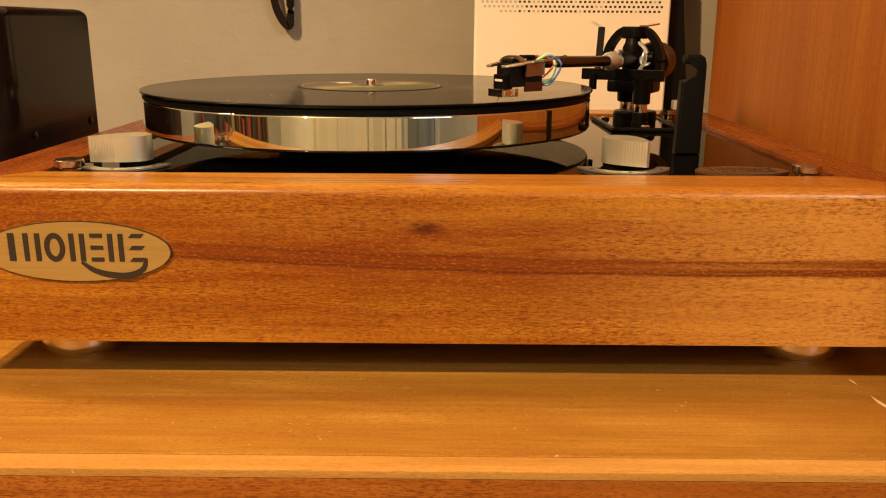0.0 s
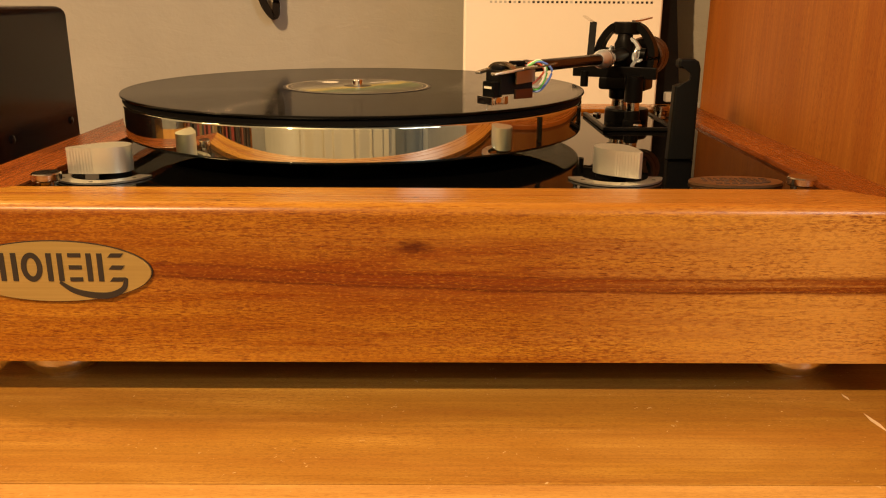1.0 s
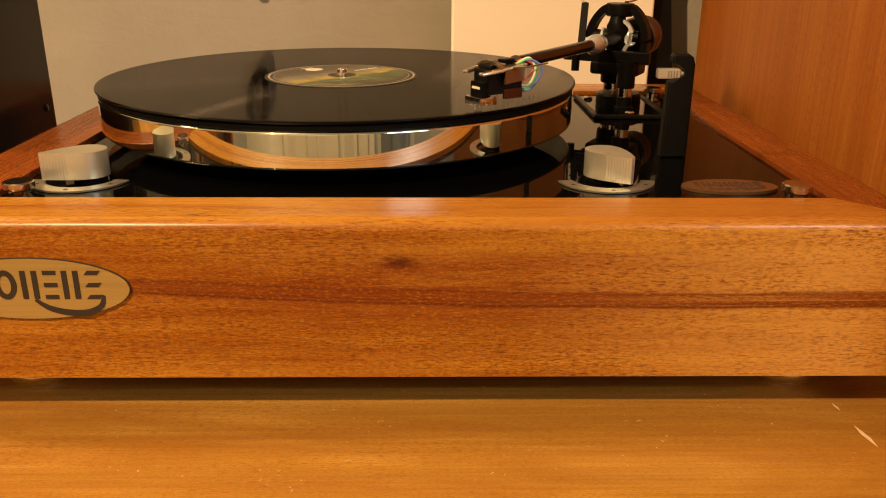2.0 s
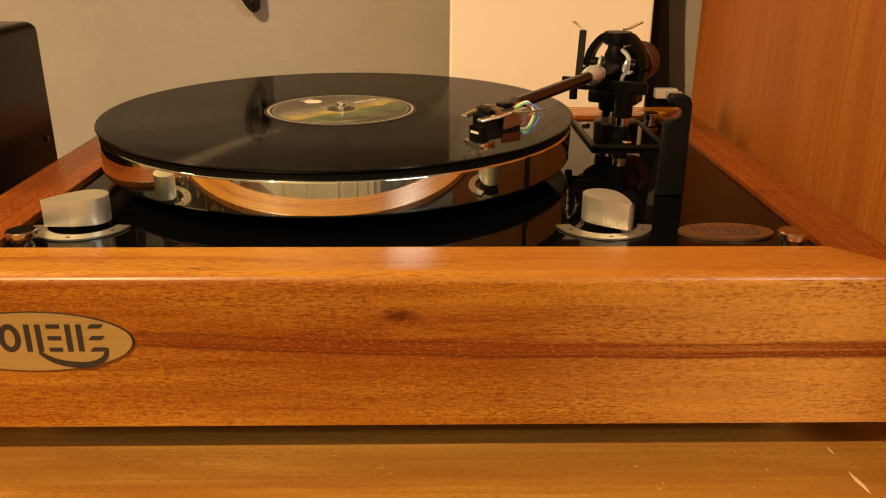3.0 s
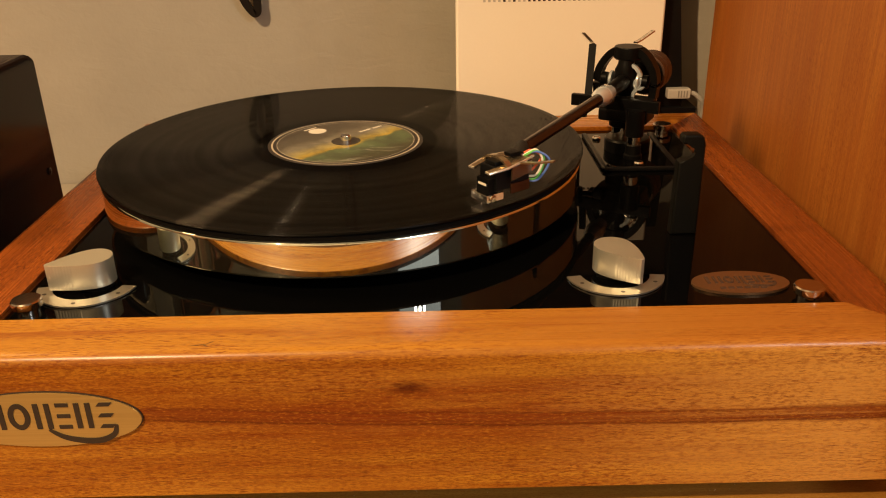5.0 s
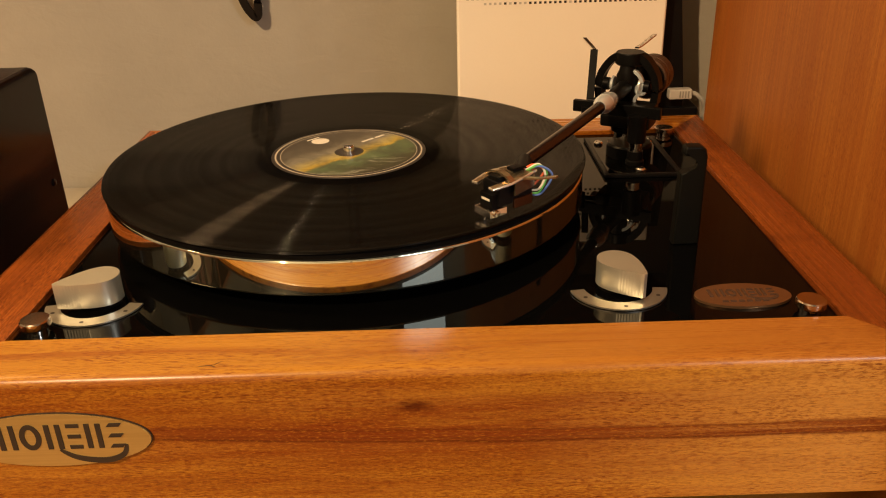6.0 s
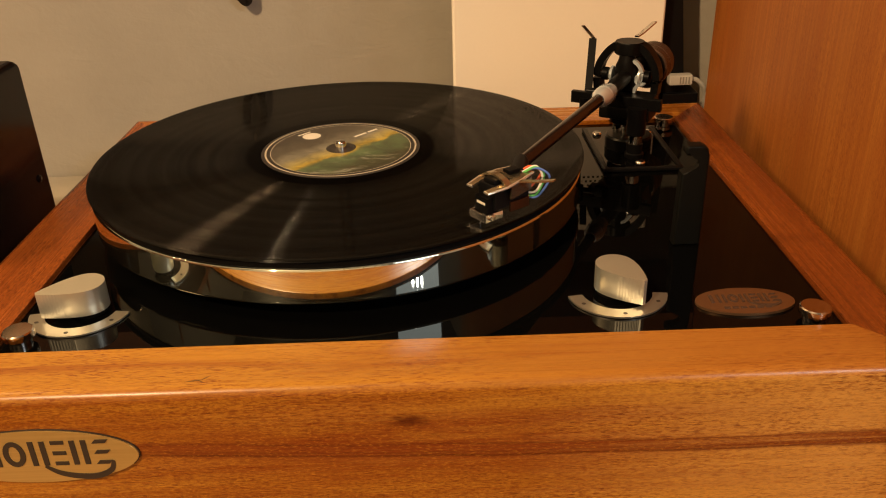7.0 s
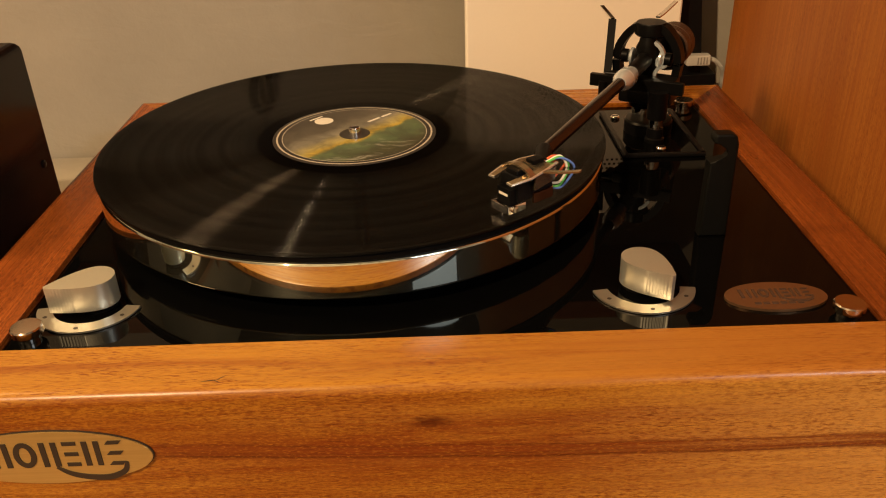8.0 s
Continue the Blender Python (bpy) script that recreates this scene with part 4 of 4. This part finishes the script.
for s in (-0.0058, 0.0058):
    part("stylus_guard", obox(hs(0.0105, s, -0.0142), FWD, (0.0110, 0.0009, 0.0042), 0.0002), clear, cart, "clear plastic stylus guard")
part("stylus_guard", obox(hs(0.0160, 0.0, -0.0142), FWD, (0.0009, 0.0125, 0.0042), 0.0002), clear, cart, "clear plastic stylus guard")
part("guard_screw", turned(hs(0.0125, 0.0063, -0.0140), SIDE, [(0.0018, 0), (0.0018, 0.0010), (0.0, 0.0012)], 14), chrome, cart)
part("stylus", rod(hs(0.0110, 0.0, -0.0125), hs(0.0150, 0.0, -0.0190), 0.00035, 0.0002, 8), chrome, cart)
for k, (mat, s, z, out) in enumerate(zip(wire_mats, (0.0042, 0.0052, 0.0034, 0.0014), (-0.0098, -0.0112, -0.0122, -0.0085), (0.0050, 0.0040, 0.0085, 0.0030))):
    pin = hs(-0.0128, s, z + 0.0015)
    part("lead", sweep(curve([hs(-0.0110, s * 0.6, 0.0030), hs(-0.0160, s + out * 0.5, 0.0062 - 0.0004 * k), hs(-0.0185 - 0.0012 * k, s + out, 0.0005), hs(-0.0165, s + out * 0.6, z + 0.0026), pin], 6), 0.00062, 8), mat, cart)
    part("lead_pin", rod(pin, hs(-0.0100, s, z + 0.0015), 0.0008, None, 10), chrome, cart)

# arm rest: a flat upright with a hooked cradle
rest = thing("arm_rest", (0.1985, 0.127, DECK), "black upright arm rest with a hooked cradle on the deck", "arm rest")
outline = [(-0.0085, 0.0003), (0.0066, 0.0003), (0.0064, 0.0530), (0.0052, 0.0570), (0.0025, 0.0587), (-0.0055, 0.0587), (-0.0066, 0.0572), (-0.0066, 0.0545), (-0.0058, 0.0534),
           (-0.0010, 0.0531), (0.0015, 0.0516), (0.0024, 0.0490), (0.0020, 0.0466), (0.0002, 0.0449), (-0.0040, 0.0443), (-0.0076, 0.0432)]
bm = prism(outline, -0.0035, 0.0035, 0.0014, 3)
bm.transform(pose(0.1985, 0.127, DECK, 90, 0, 0))
part("upright", bm, rest_black, rest)

# ---------------------------------------------------------------- record on the platter
record = thing("vinyl_record", (SX, SY, 0.1278), "black vinyl record with a green and yellow picture label", "record")
part("disc", lathe([(0.0, 0.12782), (0.1490, 0.12782), (0.1503, 0.1283), (0.1507, 0.1290), (0.1504, 0.1297), (0.1490, 0.12985), (0.1470, 0.12965), (0.0560, 0.1294), (0.0510, 0.12955), (0.0, 0.12955)], (SX, SY, 0), 192), record_black, record)
lab = part("label", lathe([(0.0, 0.12956), (0.0495, 0.12956), (0.0495, 0.1298), (0.0, 0.1298)], (SX, SY, 0), 96), label_dark, record, "round paper label with a picture")


def flat_ring(r0, r1, z, n=96):
    bm = bmesh.new()
    a = [bm.verts.new((SX + r0 * math.cos(2 * math.pi * k / n), SY + r0 * math.sin(2 * math.pi * k / n), z)) for k in range(n)]
    b = [bm.verts.new((SX + r1 * math.cos(2 * math.pi * k / n), SY + r1 * math.sin(2 * math.pi * k / n), z)) for k in range(n)]
    for k in range(n):
        bm.faces.new((a[k], a[(k + 1) % n], b[(k + 1) % n], b[k]))
    return bm


part("label_picture", lathe([(0.0095, 0.12985), (0.0440, 0.12985), (0.0440, 0.12990), (0.0095, 0.12990)], (SX, SY, 0), 96), label_art, lab)
part("label_ring", flat_ring(0.0463, 0.0474, 0.12992), label_edge, lab)
part("centre_ring", lathe([(0.0037, 0.12985), (0.0094, 0.12985), (0.0094, 0.12995), (0.0037, 0.12995)], (SX, SY, 0), 40), label_dark, lab)
part("moon_print", prism(ellipse(-0.0213, SY + 0.0238, 0.0060, 0.0060, 28), 0.12991, 0.12994), paper_white, lab)
for cx, cy, half, thick, turn in ((-0.0268, 0.0288, 0.0052, 0.0007, 47), (0.0105, 0.0235, 0.0050, 0.0010, 46), (0.0180, 0.0312, 0.0040, 0.0010, 46)):
    bm = prism([(-half, -thick), (half, -thick), (half, thick), (-half, thick)], 0, 0.00005)
    bm.transform(pose(cx, SY + cy, 0.12992, 0, 0, turn))
    part("print_bar", bm, paper_white, lab)
part("fine_ring", flat_ring(0.0436, 0.0440, 0.12992), label_edge, lab)

# ---------------------------------------------------------------- things behind and beside
RY = 0.440
router = thing("router", (0.17, 0.46, 0.0), "upright cream-white network box with vent holes and black rear", "router")
cover = part("front_cover", box(0.0775, 0.2625, RY, RY + 0.018, 0.0004, 0.240, 0.0025, 3), white_plastic, router, "cream-white vented front cover")
bm, pale = bmesh.new(), bmesh.new()
holes = random.Random(4)
for row in range(10):
    z = 0.1836 + 0.0043 * row
    for k in range(39):
        x = 0.0850 + 0.00438 * k + (0.00219 if row % 2 else 0.0)
        if row == 0 and k < 4:
            continue
        # pale squares: holes with their lit inside put into the colour
        pale_hole = k < 8 or holes.random() < 0.16
        box(x - 0.0011, x + 0.0011, RY - 0.00012, RY + 0.001, z - 0.0010, z + 0.0010, bm=pale if pale_hole else bm)
tagged(part("vent_holes", bm, hole_black, cover, smooth=False), kind="stuff")
tagged(part("pale_vents", pale, grey_plastic, cover, smooth=False), kind="stuff")
bm = bmesh.new()
prof = [(0.0900, 0.0004), (0.2920, 0.0004), (0.2900, 0.094), (0.2795, 0.19), (0.2770, 0.233), (0.0900, 0.233)]
bm = prism(prof, 0, 0.022)
bm.transform(pose(0, RY + 0.0412, 0, 90, 0, 0))
part("rear_body", bm, matt_black, router, "black rear body")
part("rear_foot", box(0.2700, 0.3035, RY + 0.014, RY + 0.050, 0.0004, 0.0815, 0.001), matt_black, router, "black foot")
plug = thing("network_plug", (0.285, 0.452, 0.0815), "pale grey network plug and cable behind the turntable", "plug")
body = part("plug_body", box(0.2735, 0.2950, 0.4470, 0.4570, 0.0912, 0.1006, 0.0015), grey_plastic, plug)
for k in range(4):
    part("grip_slot", box(0.2830 + 0.0026 * k, 0.2841 + 0.0026 * k, 0.4467, 0.4477, 0.0928, 0.0990), slot_grey, body)
part("cable", sweep(curve([(0.2945, 0.4520, 0.0962), (0.2990, 0.4522, 0.0950), (0.3035, 0.4526, 0.0918), (0.3080, 0.4535, 0.0865), (0.3115, 0.4590, 0.0740), (0.3115, 0.4700, 0.040), (0.3120, 0.490, 0.0024)], 6), 0.0021, 10), grey_plastic, plug)

box_l = thing("lacquered_box", (-0.27, 0.2, 0.0), "dark glossy lacquered box with rounded upright edges beside turntable", "box")
bm = box(-0.390, -0.2140, 0.128, 0.2600, 0.0015, 0.1800)
up = [e for e in bm.edges if abs(e.verts[0].co.z - e.verts[1].co.z) > 0.1 and e.verts[0].co.y < 0.2]
bmesh.ops.bevel(bm, geom=up, offset=0.022, segments=8, affect="EDGES", profile=0.5)
top = [e for e in bm.edges if all(v.co.z > 0.1799 for v in e.verts)]
bmesh.ops.bevel(bm, geom=top, offset=0.0065, segments=4, affect="EDGES", profile=0.5)
part("case", bm, lacquer, box_l)
for x, y in ((-0.231, 0.143), (-0.231, 0.245), (-0.37, 0.143), (-0.37, 0.245)):
    part("foot", lathe([(0.006, 0.0), (0.006, 0.002), (0.0, 0.002)], (x, y, 0), 16), rubber, box_l)
for y, z in ((0.2475, 0.1000), (0.1610, 0.1000)):
    part("stud", turned((-0.2141, y, z), (1, 0, 0), [(0.0026, 0), (0.0026, 0.0009), (0.0018, 0.0014), (0.0, 0.0015)], 16), lacquer, box_l)

hook = thing("hanging_loop", (-0.112, BACK, 0.2), "black strap loop hanging on the wall", "loop")
loop = [(-0.1250, 0.498, 0.208), (-0.1228, 0.498, 0.191), (-0.1185, 0.498, 0.1785), (-0.1128, 0.498, 0.1702), (-0.1095, 0.498, 0.1686),
        (-0.1078, 0.498, 0.1722), (-0.1074, 0.498, 0.186), (-0.1082, 0.498, 0.206), (-0.1165, 0.500, 0.2165), (-0.1250, 0.498, 0.208)]
part("strap", sweep(curve(loop, 6), 0.0, flat=(0.0022, 0.0034)), strap_brown, hook)
part("pin", rod((-0.1175, BACK - 0.0005, 0.2190), (-0.1175, 0.492, 0.2190), 0.0022, None, 12), chrome, hook)
